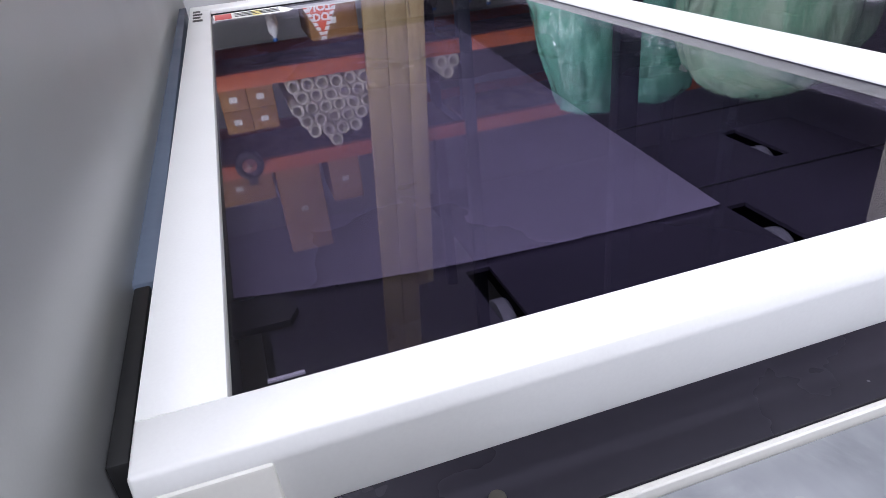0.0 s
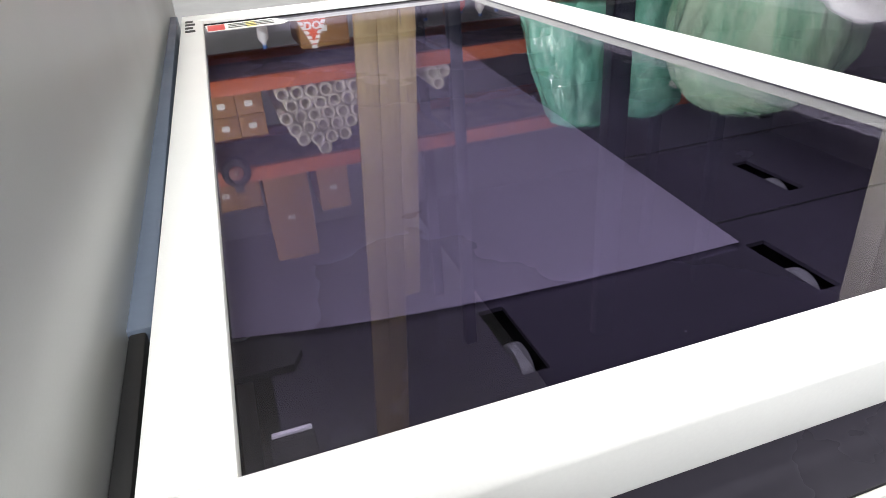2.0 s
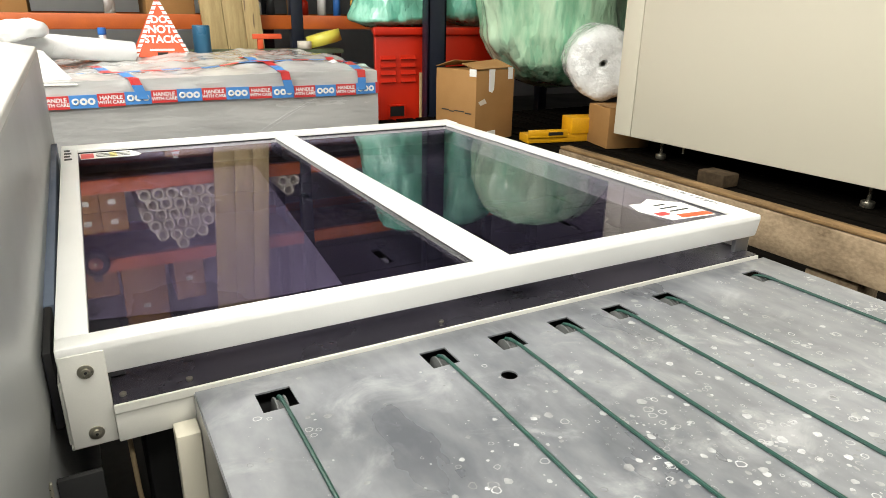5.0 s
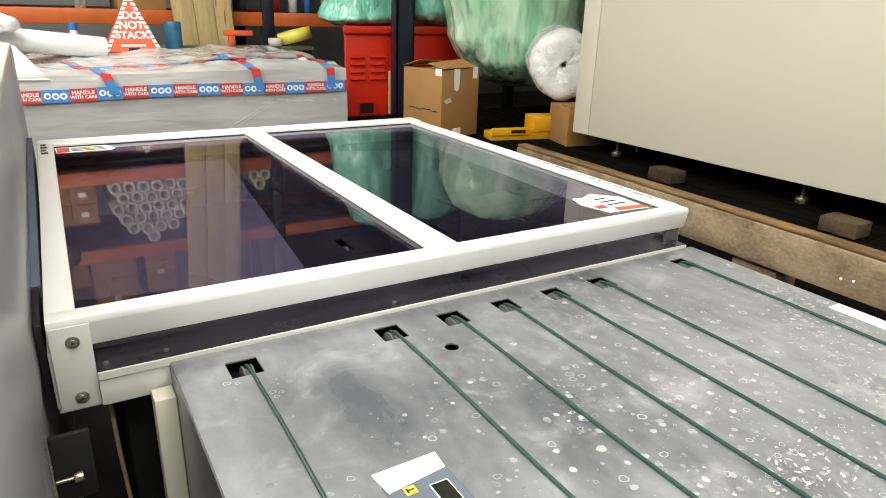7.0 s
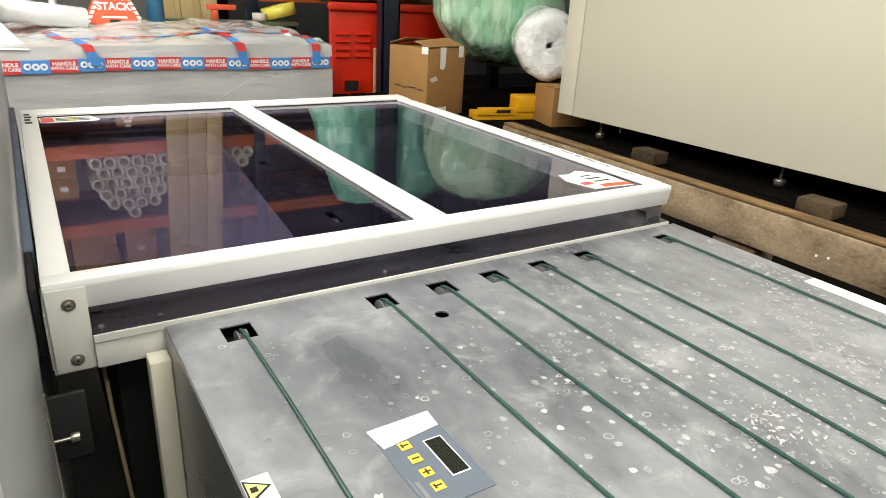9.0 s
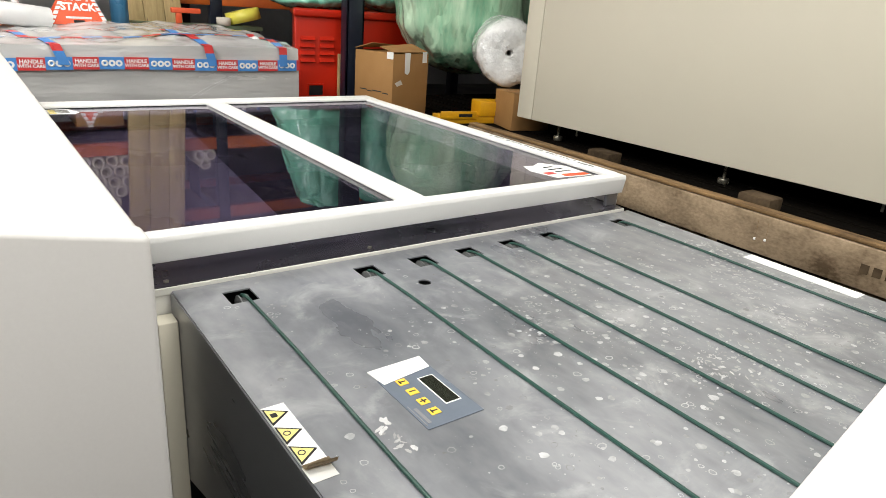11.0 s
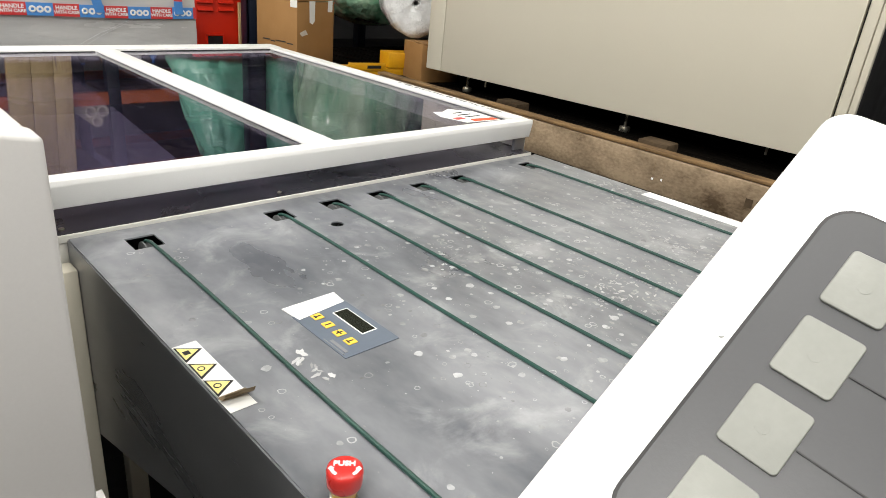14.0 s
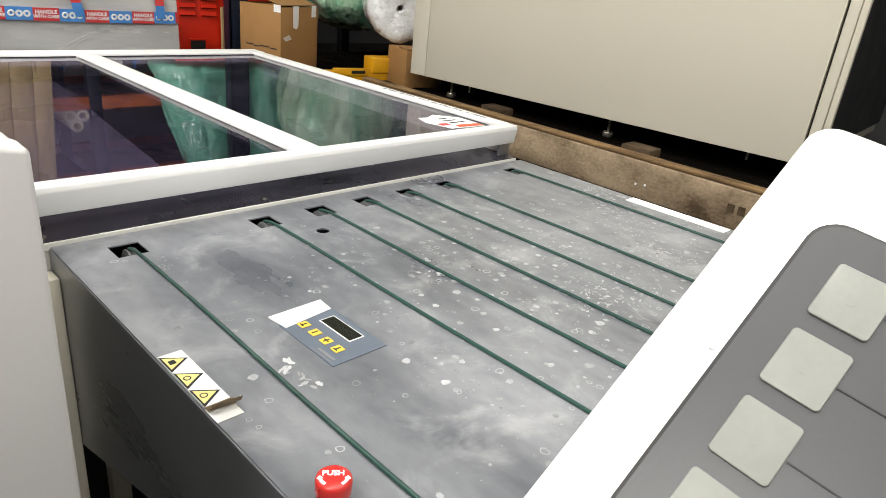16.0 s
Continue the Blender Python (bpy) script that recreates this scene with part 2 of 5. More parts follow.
M["top_wood"] = mat("brown_board_edge", (0.23, 0.14, 0.062), (0.06, 0.037, 0.019), 0.85, scale=5, fine=60, bump=0.6, stretch=(6, 1.5, 6), spec=0.2)
# Brown darkened to paint in the blocks' shade; also colours the stencil print.
M["dark_block"] = mat("shaded_block_and_stencil_brown", (0.10, 0.07, 0.042), (0.03, 0.021, 0.013), 0.95, scale=9, fine=60, bump=0.8, spec=0.1, obrand=0.3)
M["pine"] = mat("pale_pine_timber", (0.52, 0.40, 0.20), (0.37, 0.265, 0.125), 0.7, scale=5, fine=60, bump=0.2, stretch=(8, 8, 0.8), obrand=0.15, spots=(2.6, 0.13, (0.20, 0.14, 0.08)))
M["card"] = mat("brown_cardboard", (0.34, 0.178, 0.058), (0.285, 0.145, 0.046), 0.75, scale=5, fine=150, bump=0.08, obrand=0.12)
M["card_pale"] = mat("pale_cardboard_core", (0.62, 0.57, 0.5), (0.55, 0.5, 0.44), 0.75, scale=20)
M["card_in"] = mat("cardboard_core_inside", (0.16, 0.12, 0.09), None, 0.8)
M["red_paint"] = mat("red_metal_paint", (0.64, 0.024, 0.006), (0.54, 0.018, 0.005), 0.35, scale=3, fine=200, bump=0.05)
M["orange"] = mat("orange_rack_beam_paint", (0.55, 0.12, 0.02), (0.42, 0.085, 0.015), 0.45, scale=6)
M["rack_blue"] = mat("dark_blue_upright_paint", (0.007, 0.011, 0.024), (0.011, 0.015, 0.03), 0.4, scale=8)
M["green_bag"] = crinkle(mat("green_plastic_bag", (0.13, 0.50, 0.36), (0.30, 0.68, 0.53), 0.16, scale=9, fine=34, bump=0.4, coat=0.6, stretch=(1, 1, 0.35), bdist=0.02), 24, 0.42, (1, 1, 0.3))
M["green_roll"] = crinkle(mat("pale_green_plastic_wrap", (0.25, 0.58, 0.36), (0.58, 0.80, 0.58), 0.17, scale=4, fine=26, bump=0.35, coat=0.6, stretch=(1.4, 1.4, 0.3), bdist=0.02, lo=0.5, hi=0.8), 20, 0.30, (1.3, 1.3, 0.3))
M["bubble"] = crinkle(mat("clear_bubble_wrap", (0.70, 0.71, 0.71), (0.88, 0.89, 0.89), 0.14, scale=10, fine=60, bump=0.35, coat=0.5, bdist=0.005, cells=95), 30, 0.35)
M["wrap"] = crinkle(mat("grey_stretch_film_load", (0.48, 0.48, 0.48), (0.63, 0.63, 0.625), 0.2, scale=2.2, fine=16, bump=0.5, metal=0.15, coat=0.5, bdist=0.02, stretch=(0.35, 1, 1.6)), 26, 0.10, (0.3, 1, 1.5))
M["white_film"] = crinkle(mat("smooth_white_film", (0.82, 0.82, 0.82), (0.74, 0.75, 0.76), 0.3, scale=7, fine=25, bump=0.2), 9, 0.14)
M["tape_red"] = mat("red_printed_tape", (0.62, 0.05, 0.05), None, 0.35)
M["tape_blue"] = mat("blue_printed_tape", (0.08, 0.27, 0.66), None, 0.35)
M["print_white"] = mat("white_print", (0.82, 0.82, 0.82), None, 0.5)
M["sign_orange"] = mat("orange_red_sign_card", (0.75, 0.10, 0.03), (0.68, 0.09, 0.03), 0.5)
M["yellow_metal"] = mat("yellow_painted_metal", (0.70, 0.35, 0.008), (0.52, 0.25, 0.008), 0.4, scale=8)
M["yellow_tape"] = mat("yellow_tape_roll", (0.72, 0.66, 0.10), (0.64, 0.58, 0.08), 0.4)
M["concrete"] = mat("dark_dusty_concrete", (0.10, 0.095, 0.09), (0.06, 0.058, 0.055), 0.8, scale=1.5, fine=40, bump=0.2)
M["roof"] = mat("pale_roof_lining", (0.72, 0.72, 0.72), (0.66, 0.66, 0.66), 0.8, scale=0.8, fine=3, bump=0.0)
M["wall"] = mat("dim_warehouse_wall", (0.24, 0.24, 0.245), (0.18, 0.18, 0.185), 0.8, scale=0.8, fine=12, bump=0.2)
M["pulley"] = mat("grey_pulley_plastic", (0.12, 0.125, 0.125), (0.07, 0.073, 0.073), 0.4, scale=30)
M["rust_hub"] = mat("rusty_red_hub", (0.30, 0.09, 0.05), (0.2, 0.06, 0.035), 0.5, scale=20)
M["smear"] = mat("pale_dried_smear", (0.50, 0.505, 0.51), (0.40, 0.405, 0.41), 0.5, metal=0.1, scale=60, island=0.25)
M["lettering_grey"] = mat("worn_grey_print", (0.22, 0.22, 0.23), None, 0.5)
M["console_white"] = mat("console_white_paint", (0.66, 0.66, 0.65), (0.61, 0.61, 0.60), 0.42, scale=6, fine=500, bump=0.05)
M["blue_plastic"] = mat("blue_plastic", (0.03, 0.15, 0.5), None, 0.4)
M["clear_white"] = crinkle(mat("white_polythene", (0.74, 0.75, 0.76), (0.62, 0.63, 0.65), 0.22, scale=7, fine=25, bump=0.4), 16, 0.6)
M["blue_can"] = mat("blue_canister_plastic", (0.03, 0.13, 0.24), None, 0.35)
M["olive"] = mat("olive_green_trays", (0.10, 0.15, 0.09), None, 0.5)
M["brown_tape"] = mat("brown_tape_residue", (0.30, 0.22, 0.12), (0.2, 0.15, 0.09), 0.5)
M["spot"] = mat("dried_splash_mark", (0.47, 0.48, 0.49), (0.34, 0.345, 0.355), 0.5, metal=0.3, scale=60, island=0.35)
M["glass"] = tinted_glass("smoked_lid_glass", (0.66, 0.63, 0.74), 1.74)

# ---- mesh helpers ----
V = Vector
origin = {}


def bx(x0, x1, y0, y1, z0, z1, bev=0.0, seg=2):
    bm = bmesh.new()
    bmesh.ops.create_cube(bm, size=1)
    for v in bm.verts:
        v.co = V((x0 + (v.co.x + 0.5) * (x1 - x0), y0 + (v.co.y + 0.5) * (y1 - y0), z0 + (v.co.z + 0.5) * (z1 - z0)))
    if bev:
        bmesh.ops.bevel(bm, geom=bm.edges[:], offset=bev, segments=seg, affect="EDGES", profile=0.5)
    return bm


def cyl(p0, p1, r, n=16, r2=None, bev=0.0):
    p0, p1 = V(p0), V(p1)
    bm = bmesh.new()
    d = (p1 - p0).length
    bmesh.ops.create_cone(bm, cap_ends=True, segments=n, radius1=r, radius2=r if r2 is None else r2, depth=d)
    if bev:
        es = [e for e in bm.edges if len(e.link_faces) == 2 and max(len(f.verts) for f in e.link_faces) > 4]
        bmesh.ops.bevel(bm, geom=es, offset=bev, segments=2, affect="EDGES", profile=0.5)
    q = (p1 - p0).to_track_quat("Z", "Y").to_matrix().to_4x4()
    bm.transform(Matrix.Translation((p0 + p1) / 2) @ q)
    return bm


def pipe(p0, p1, r, ri, n=18):
    """A hollow tube."""
    p0, p1 = V(p0), V(p1)
    bm = bmesh.new()
    d = (p1 - p0).length
    rings = []
    for rad, z in ((r, 0), (r, d), (ri, d), (ri, 0)):
        rings.append([bm.verts.new((rad * math.cos(2 * math.pi * i / n), rad * math.sin(2 * math.pi * i / n), z)) for i in range(n)])
    for a in range(4):
        A, B = rings[a], rings[(a + 1) % 4]
        for i in range(n):
            bm.faces.new((A[i], A[(i + 1) % n], B[(i + 1) % n], B[i]))
    q = (p1 - p0).to_track_quat("Z", "Y").to_matrix().to_4x4()
    bm.transform(Matrix.Translation(p0) @ q)
    return bm


def prism(points, vec):
    """A flat outline pushed along vec."""
    bm = bmesh.new()
    a = [bm.verts.new(p) for p in points]
    b = [bm.verts.new(V(p) + V(vec)) for p in points]
    n = len(points)
    bm.faces.new(a)
    bm.faces.new(list(reversed(b)))
    for i in range(n):
        bm.faces.new((a[i], b[i], b[(i + 1) % n], a[(i + 1) % n]))
    bmesh.ops.recalc_face_normals(bm, faces=bm.faces[:])
    return bm


def lathe(profile, n=28):
    bm = bmesh.new()
    rings = [[bm.verts.new((r * math.cos(2 * math.pi * i / n), r * math.sin(2 * math.pi * i / n), z)) for i in range(n)] for r, z in profile]
    for A, B in zip(rings, rings[1:]):
        for i in range(n):
            bm.faces.new((A[i], A[(i + 1) % n], B[(i + 1) % n], B[i]))
    bm.faces.new(rings[-1])
    bm.faces.new(list(reversed(rings[0])))
    return bm


def sweep(points, r, n=8):
    """A round cord along points."""
    bm = bmesh.new()
    pts = [V(p) for p in points]
    rings = []
    for i, p in enumerate(pts):
        d = (pts[min(i + 1, len(pts) - 1)] - pts[max(i - 1, 0)]).normalized()
        q = d.to_track_quat("Z", "Y")
        rings.append([bm.verts.new(p + q @ V((r * math.cos(2 * math.pi * k / n), r * math.sin(2 * math.pi * k / n), 0))) for k in range(n)])
    for A, B in zip(rings, rings[1:]):
        for k in range(n):
            bm.faces.new((A[k], A[(k + 1) % n], B[(k + 1) % n], B[k]))
    bm.faces.new(rings[0])
    bm.faces.new(rings[-1])
    bmesh.ops.recalc_face_normals(bm, faces=bm.faces[:])
    return bm


def merge(*bms):
    out = bms[0]
    for other in bms[1:]:
        me = bpy.data.meshes.new("tmp")
        other.to_mesh(me)
        out.from_mesh(me)
        bpy.data.meshes.remove(me)
    return out


def finish(bm, name, material, smooth):
    me = bpy.data.meshes.new(name)
    if smooth:
        for f in bm.faces:
            f.smooth = True
        for e in bm.edges:
            if len(e.link_faces) == 2 and e.calc_face_angle(0) > 0.7:
                e.smooth = False
    bm.to_mesh(me)
    bm.free()
    me.materials.append(material)
    return me


def thing(name, base, label, category, group="", kind="", rz=0.0):
    ob = new(name)
    ob.empty_display_size = 0.05
    ob.matrix_basis = pose(*base, 0, 0, rz)
    origin[ob] = (ob.matrix_basis.inverted(), bool(rz))
    return tagged(ob, label, category, group, kind)


def part(name, bm, material, parent, label="", smooth=True):
    """Links a bmesh, given in world places (or in its thing's own where that is turned), as one mesh under a thing or part."""
    inv, local = origin[parent]
    if not local:
        bm.transform(inv)
    ob = new(name, finish(bm, name, material, smooth))
    ob.parent = parent
    origin[ob] = (inv, local)
    return tagged(ob, label)


def solid(name, bm, material, label, category, group="", kind="", smooth=True):
    """A thing of one mesh, its origin at the middle of its foot."""
    cs = [v.co.copy() for v in bm.verts]
    base = V(((min(c.x for c in cs) + max(c.x for c in cs)) / 2, (min(c.y for c in cs) + max(c.y for c in cs)) / 2, min(c.z for c in cs)))
    bm.transform(Matrix.Translation(-base))
    ob = new(name, finish(bm, name, material, smooth))
    ob.location = base
    return tagged(ob, label, category, group, kind)


def text_bm(body, size, m):
    """Lettering in the built-in font as a thin mesh, centred, then placed by m."""
    cu = bpy.data.curves.new("lettering", "FONT")
    cu.body, cu.size, cu.align_x, cu.align_y, cu.extrude = body, size, "CENTER", "CENTER", 0.0004
    cu.resolution_u, cu.offset = 3, size * 0.038
    ob = bpy.data.objects.new("lettering", cu)
    me = bpy.data.meshes.new_from_object(ob)
    bm = bmesh.new()
    bm.from_mesh(me)
    bm.transform(m)
    bpy.data.objects.remove(ob)
    bpy.data.meshes.remove(me)
    bpy.data.curves.remove(cu)
    return bm


def lumpy(bm, amount, freq, seed=0.0):
    bm.normal_update()
    for v in bm.verts:
        k = noise.noise(v.co * freq + V((seed, seed * 0.7, seed * 1.3)))
        k2 = noise.noise(v.co * freq * 3.1 + V((seed, 3, seed)))
        v.co += v.normal * (amount * k + amount * 0.4 * k2)
    return bm


def blob(cx, cy, cz, rx, ry, rz, amount=0.06, freq=4.0, seed=0.0, sub=4):
    bm = bmesh.new()
    bmesh.ops.create_icosphere(bm, subdivisions=sub, radius=1)
    for v in bm.verts:
        v.co = V((cx + v.co.x * rx, cy + v.co.y * ry, cz + v.co.z * rz))
    return lumpy(bm, amount, freq, seed)


# ---- the hall ----
ground = solid("ground", bx(-9, 9, -8, 9, -0.1, 0.0), M["concrete"], "dark dusty concrete hall floor", "floor", kind="structure")
solid("wall_north", bx(-9, 1.6, 9, 9.2, 0, 5), M["roof"], "pale warehouse wall panels behind the rack", "wall", kind="structure")
for nm, b in (("wall_north", (1.6, 9, 9, 9.2, 0, 5)), ("wall_south", (-9, 9, -8.2, -8, 0, 5)), ("wall_west", (-9.2, -9, -8.2, 9.2, 0, 5)), ("wall_east", (9, 9.2, -8.2, 9.2, 0, 5))):
    solid(nm, bx(*b), M["wall"], "dim grey warehouse wall", "wall", kind="structure")
solid("ceiling", bx(-9.2, 2.1, -8.2, 9.2, 5, 5.1), M["roof"], "pale warehouse roof lining", "ceiling", kind="structure")
# Matt black paint stands in for missing light in the right roof bay.
solid("ceiling", bx(2.1, 9.2, -8.2, 9.2, 5.005, 5.1), M["black"], "roof bay painted black to read as unlit", "ceiling", kind="structure")

# ---- conveyor output table ----
TX0, TX1, TY0, TY1, TZ = -0.128, 1.152, -0.96, 0.057, 0.9
HOLES = [(-0.052, 0.0), (0.219, 0.268), (0.353, 0.404), (0.482, 0.53), (0.612, 0.66), (0.745, 0.793), (1.016, 1.062)]
HY0, HY1 = -0.043, 0.011
NY0, NY1 = -0.915, -0.862
table = thing("conveyor_table", (0.53, -0.45, 0), "grey stained sheet steel conveyor table with green round belts", "conveyor table")


def table_top():
    bm = bmesh.new()
    dx, dy, dr = 0.316, -0.114, 0.0135
    xs = sorted([TX0, TX1] + [v for h in HOLES for v in h] + [dx - 0.025, dx + 0.025])
    ys = sorted([TY0, TY1, HY0, HY1, NY0, NY1, dy - 0.025, dy + 0.025])
    vs = {}

    def vert(x, y):
        k = (round(x, 4), round(y, 4))
        if k not in vs:
            vs[k] = bm.verts.new((x, y, TZ))
        return vs[k]
    for xa, xb in zip(xs, xs[1:]):
        for ya, yb in zip(ys, ys[1:]):
            if (xa, xb) in HOLES and (ya, yb) in ((HY0, HY1), (NY0, NY1)):
                continue
            if abs(xa - dx + 0.025) < 1e-6 and abs(xb - dx - 0.025) < 1e-6 and abs(ya - dy + 0.025) < 1e-6:
                cor = [vert(xb, yb), vert(xa, yb), vert(xa, ya), vert(xb, ya)]
                cir = [bm.verts.new((dx + dr * math.cos(k * math.pi / 8), dy + dr * math.sin(k * math.pi / 8), TZ)) for k in range(16)]
                for q in range(4):
                    ids = [(q * 4 + j) % 16 for j in range(5)]
                    for a, b in zip(ids, ids[1:]):
                        bm.faces.new((cor[q], cir[b], cir[a]))
                    bm.faces.new((cor[q], cor[(q + 1) % 4], cir[ids[-1]]))
                continue
            bm.faces.new((vert(xa, ya), vert(xb, ya), vert(xb, yb), vert(xa, yb)))
    ex = bmesh.ops.extrude_face_region(bm, geom=bm.faces[:])
    for e in ex["geom"]:
        if isinstance(e, bmesh.types.BMVert):
            e.co.z -= 0.003
    bmesh.ops.recalc_face_normals(bm, faces=bm.faces[:])
    return bm


part("tabletop", table_top(), M["steel"], table, "grey sheet steel with splash marks and smears", smooth=False)
SLOPE = [(0.062, 0.897), (0.062, 0.49), (TY0, 0.83), (TY0, 0.897)]
part("side_panel", prism([(TX0 - 0.002, y, z) for y, z in SLOPE], (0.003, 0, 0)), M["steel_side"], table, "tapered sheet steel side panel", smooth=False)
part("side_panel", prism([(TX1 - 0.001, y, z) for y, z in SLOPE], (0.003, 0, 0)), M["steel_side"], table, smooth=False)
part("end_panel", bx(TX0, TX1, TY0 - 0.002, TY0 + 0.001, 0.83, 0.897), M["steel_side"], table, smooth=False)
part("undertray", bx(TX0 + 0.004, TX1 - 0.004, TY0 + 0.005, 0.05, 0.82, 0.828), M["black"], table)
for hx, hy in ((-0.148, 0.045), (1.12, 0.045)):
    part("leg", bx(hx - 0.017, hx + 0.0175, hy - 0.03, hy + 0.012, 0.0, 0.858, 0.003), M["cream"], table, "cream painted upright leg")
for hx, hy in ((0.0, -0.78), (1.05, -0.78)):
    part("leg", bx(hx - 0.02, hx + 0.02, hy - 0.02, hy + 0.02, 0.0, 0.822, 0.003), M["cream"], table, "cream painted upright leg")
for i, (ha, hb) in enumerate(HOLES):
    c = (ha + hb) / 2 + 0.006
    pul = part("pulley", merge(cyl((c - 0.008, -0.012, 0.872), (c + 0.008, -0.012, 0.872), 0.021, 20, bev=0.002), cyl((c - 0.02, -0.012, 0.872), (c + 0.02, -0.012, 0.872), 0.006, 10), *[cyl((c + o - 0.0015, -0.012, 0.872), (c + o + 0.0015, -0.012, 0.872), 0.0255, 24, bev=0.0006) for o in (-0.0075, 0.0075)]), M["pulley"], table, "grey grooved belt pulley")
    ex = c - 0.010 if i == 0 else c - 0.006
    pts = [(c, 0.012 - 0.0, 0.872), (c, 0.006, 0.886), (c, -0.003, 0.8955), (c, -0.014, 0.8995), (c, -0.03, 0.902), (c, -0.05, 0.9032)]
    for k in range(1, 9):
        f = k / 8
        pts.append((c + (ex - c) * f + 0.0015 * math.sin(f * 7 + i), -0.05 - f * 0.82, 0.9032))
    pts += [(ex, -0.885, 0.900), (ex, -0.897, 0.892), (ex, -0.904, 0.878)]
    part("belt", sweep(pts, 0.0031), M["green_belt"], table, "green round drive belt")

# marks on the table
rng = random.Random(4)
bm = bmesh.new()
for k in range(8500):
    x, y = rng.uniform(TX0 + 0.03, TX1 - 0.02), rng.uniform(-0.93, 0.03)
    if rng.random() > (0.13 + 0.6 * min(1, max(0, (x + 0.02) * 1.6))) * (0.6 + 1.8 * max(0, noise.noise(V((x * 5, y * 5, 2))) + 0.3)):
        continue
    if rng.random() > 0.3 + 0.7 * min(1, -y / 0.35):
        continue
    if any(a - 0.01 < x < b + 0.01 and HY0 - 0.01 < y < HY1 + 0.01 for a, b in HOLES):
        continue
    if 0.03 < x < 0.16 and -0.54 < y < -0.34:
        continue
    r = 0.0006 + 0.0066 * rng.random() ** 3.9
    n = 9
    ph = rng.uniform(0, 6)
    el = rng.uniform(0.8, 1.25)
    ring = r > 0.0018 and rng.random() < 0.5
    vs = [bm.verts.new((x + r * el * (1 + 0.18 * math.sin(3 * a + ph)) * math.cos(a), y + r * (1 + 0.15 * math.sin(2 * a + ph)) * math.sin(a), TZ + 0.0004 + 8e-8 * k)) for a in [2 * math.pi * q / n for q in range(n)]]
    if ring:
        vi = [bm.verts.new((x + (v.co.x - x) * 0.72, y + (v.co.y - y) * 0.72, v.co.z)) for v in vs]
        for q in range(n):
            bm.faces.new((vs[q], vs[(q + 1) % n], vi[(q + 1) % n], vi[q]))
    else:
        bm.faces.new(vs)
tagged(part("splash_mark", bm, M["spot"], table, "dried pale splash spots", smooth=False), kind="stuff")
bm = bmesh.new()
for k in range(380):
    if k < 14:
        x, y = 0.004 - 0.006 * (k % 3) + rng.gauss(0, 0.007), -0.478 - 0.0052 * k + rng.gauss(0, 0.003)
    elif k < 250:
        u = rng.random()
        x, y = 0.80 + 0.32 * u + rng.gauss(0, 0.02), -0.62 + 0.40 * u + rng.gauss(0, 0.045)
    else:
        x, y = rng.gauss(0.60, 0.07), rng.gauss(-0.64, 0.05)
    if not (TX0 + 0.02 < x < TX1 - 0.02):
        continue
    r = rng.uniform(0.002, 0.0062) if k < 14 else rng.uniform(0.0008, 0.0036)
    turn, thin = rng.gauss(0.5, 0.5), rng.uniform(0.35, 1.1)
    pts = []
    for q in range(18):
        a = 2 * math.pi * q / 18
        w = 1 + 0.28 * math.sin(2 * a + k) + 0.16 * math.sin(5 * a + 2.3 * k) + rng.uniform(-0.06, 0.06)
        px, py = r * 1.5 * w * math.cos(a), r * thin * w * math.sin(a)
        pts.append(bm.verts.new((x + px * math.cos(turn) - py * math.sin(turn), y + px * math.sin(turn) + py * math.cos(turn), TZ + 0.0009 + 1e-6 * k)))
    bm.faces.new(pts)
tagged(part("smear", bm, M["smear"], table, "pale dried smears", smooth=False), kind="stuff")

# control label on the table
pl = part("control_label", bx(0.045, 0.139, -0.523, -0.388, TZ + 0.0004, TZ + 0.0014), M["label_grey"], table, "blue-grey membrane control label")
part("paper_label", prism([(0.044, -0.36, TZ + 0.0006), (0.140, -0.357, TZ + 0.0006), (0.137, -0.390, TZ + 0.0006), (0.049, -0.402, TZ + 0.0006)], (0, 0, 0.0014)), M["label_white"], pl, "blank white paper label", smooth=False)
part("display_frame", bx(0.1005, 0.1275, -0.486, -0.411, TZ + 0.0014, TZ + 0.0019), M["label_white"], pl, "thin white display outline")
part("display", bx(0.1022, 0.1258, -0.484, -0.413, TZ + 0.0019, TZ + 0.0024), M["lcd_dark"], pl, "dark unlit display window")
for ky, sym in zip((-0.409, -0.437, -0.465, -0.492), ("bar", "minus", "plus", "bar")):
    key = part("key", bx(0.0672, 0.0835, ky - 0.0078, ky + 0.0078, TZ + 0.0014, TZ + 0.0028, 0.0006, 1), M["yellow_key"], pl, "yellow membrane key")
    bars = [bx(0.070, 0.0805, ky - 0.0011, ky + 0.0011, TZ + 0.0028, TZ + 0.0033)]
    if sym == "plus":
        bars.append(bx(0.0742, 0.0764, ky - 0.005, ky + 0.005, TZ + 0.0029, TZ + 0.0034))
    if sym == "bar":
        bars.append(bx(0.070, 0.0722, ky - 0.004, ky + 0.004, TZ + 0.0029, TZ + 0.0034))
    part("symbol", merge(*bars), M["ink"], key)
part("lettering_bar", bx(0.0525, 0.0580, -0.512, -0.474, TZ + 0.0014, TZ + 0.0018), M["lettering_grey"], pl, "pale unreadable lettering")
part("lettering_bar", bx(0.0480, 0.0495, -0.515, -0.465, TZ + 0.0014, TZ + 0.0018), M["lettering_grey"], pl)

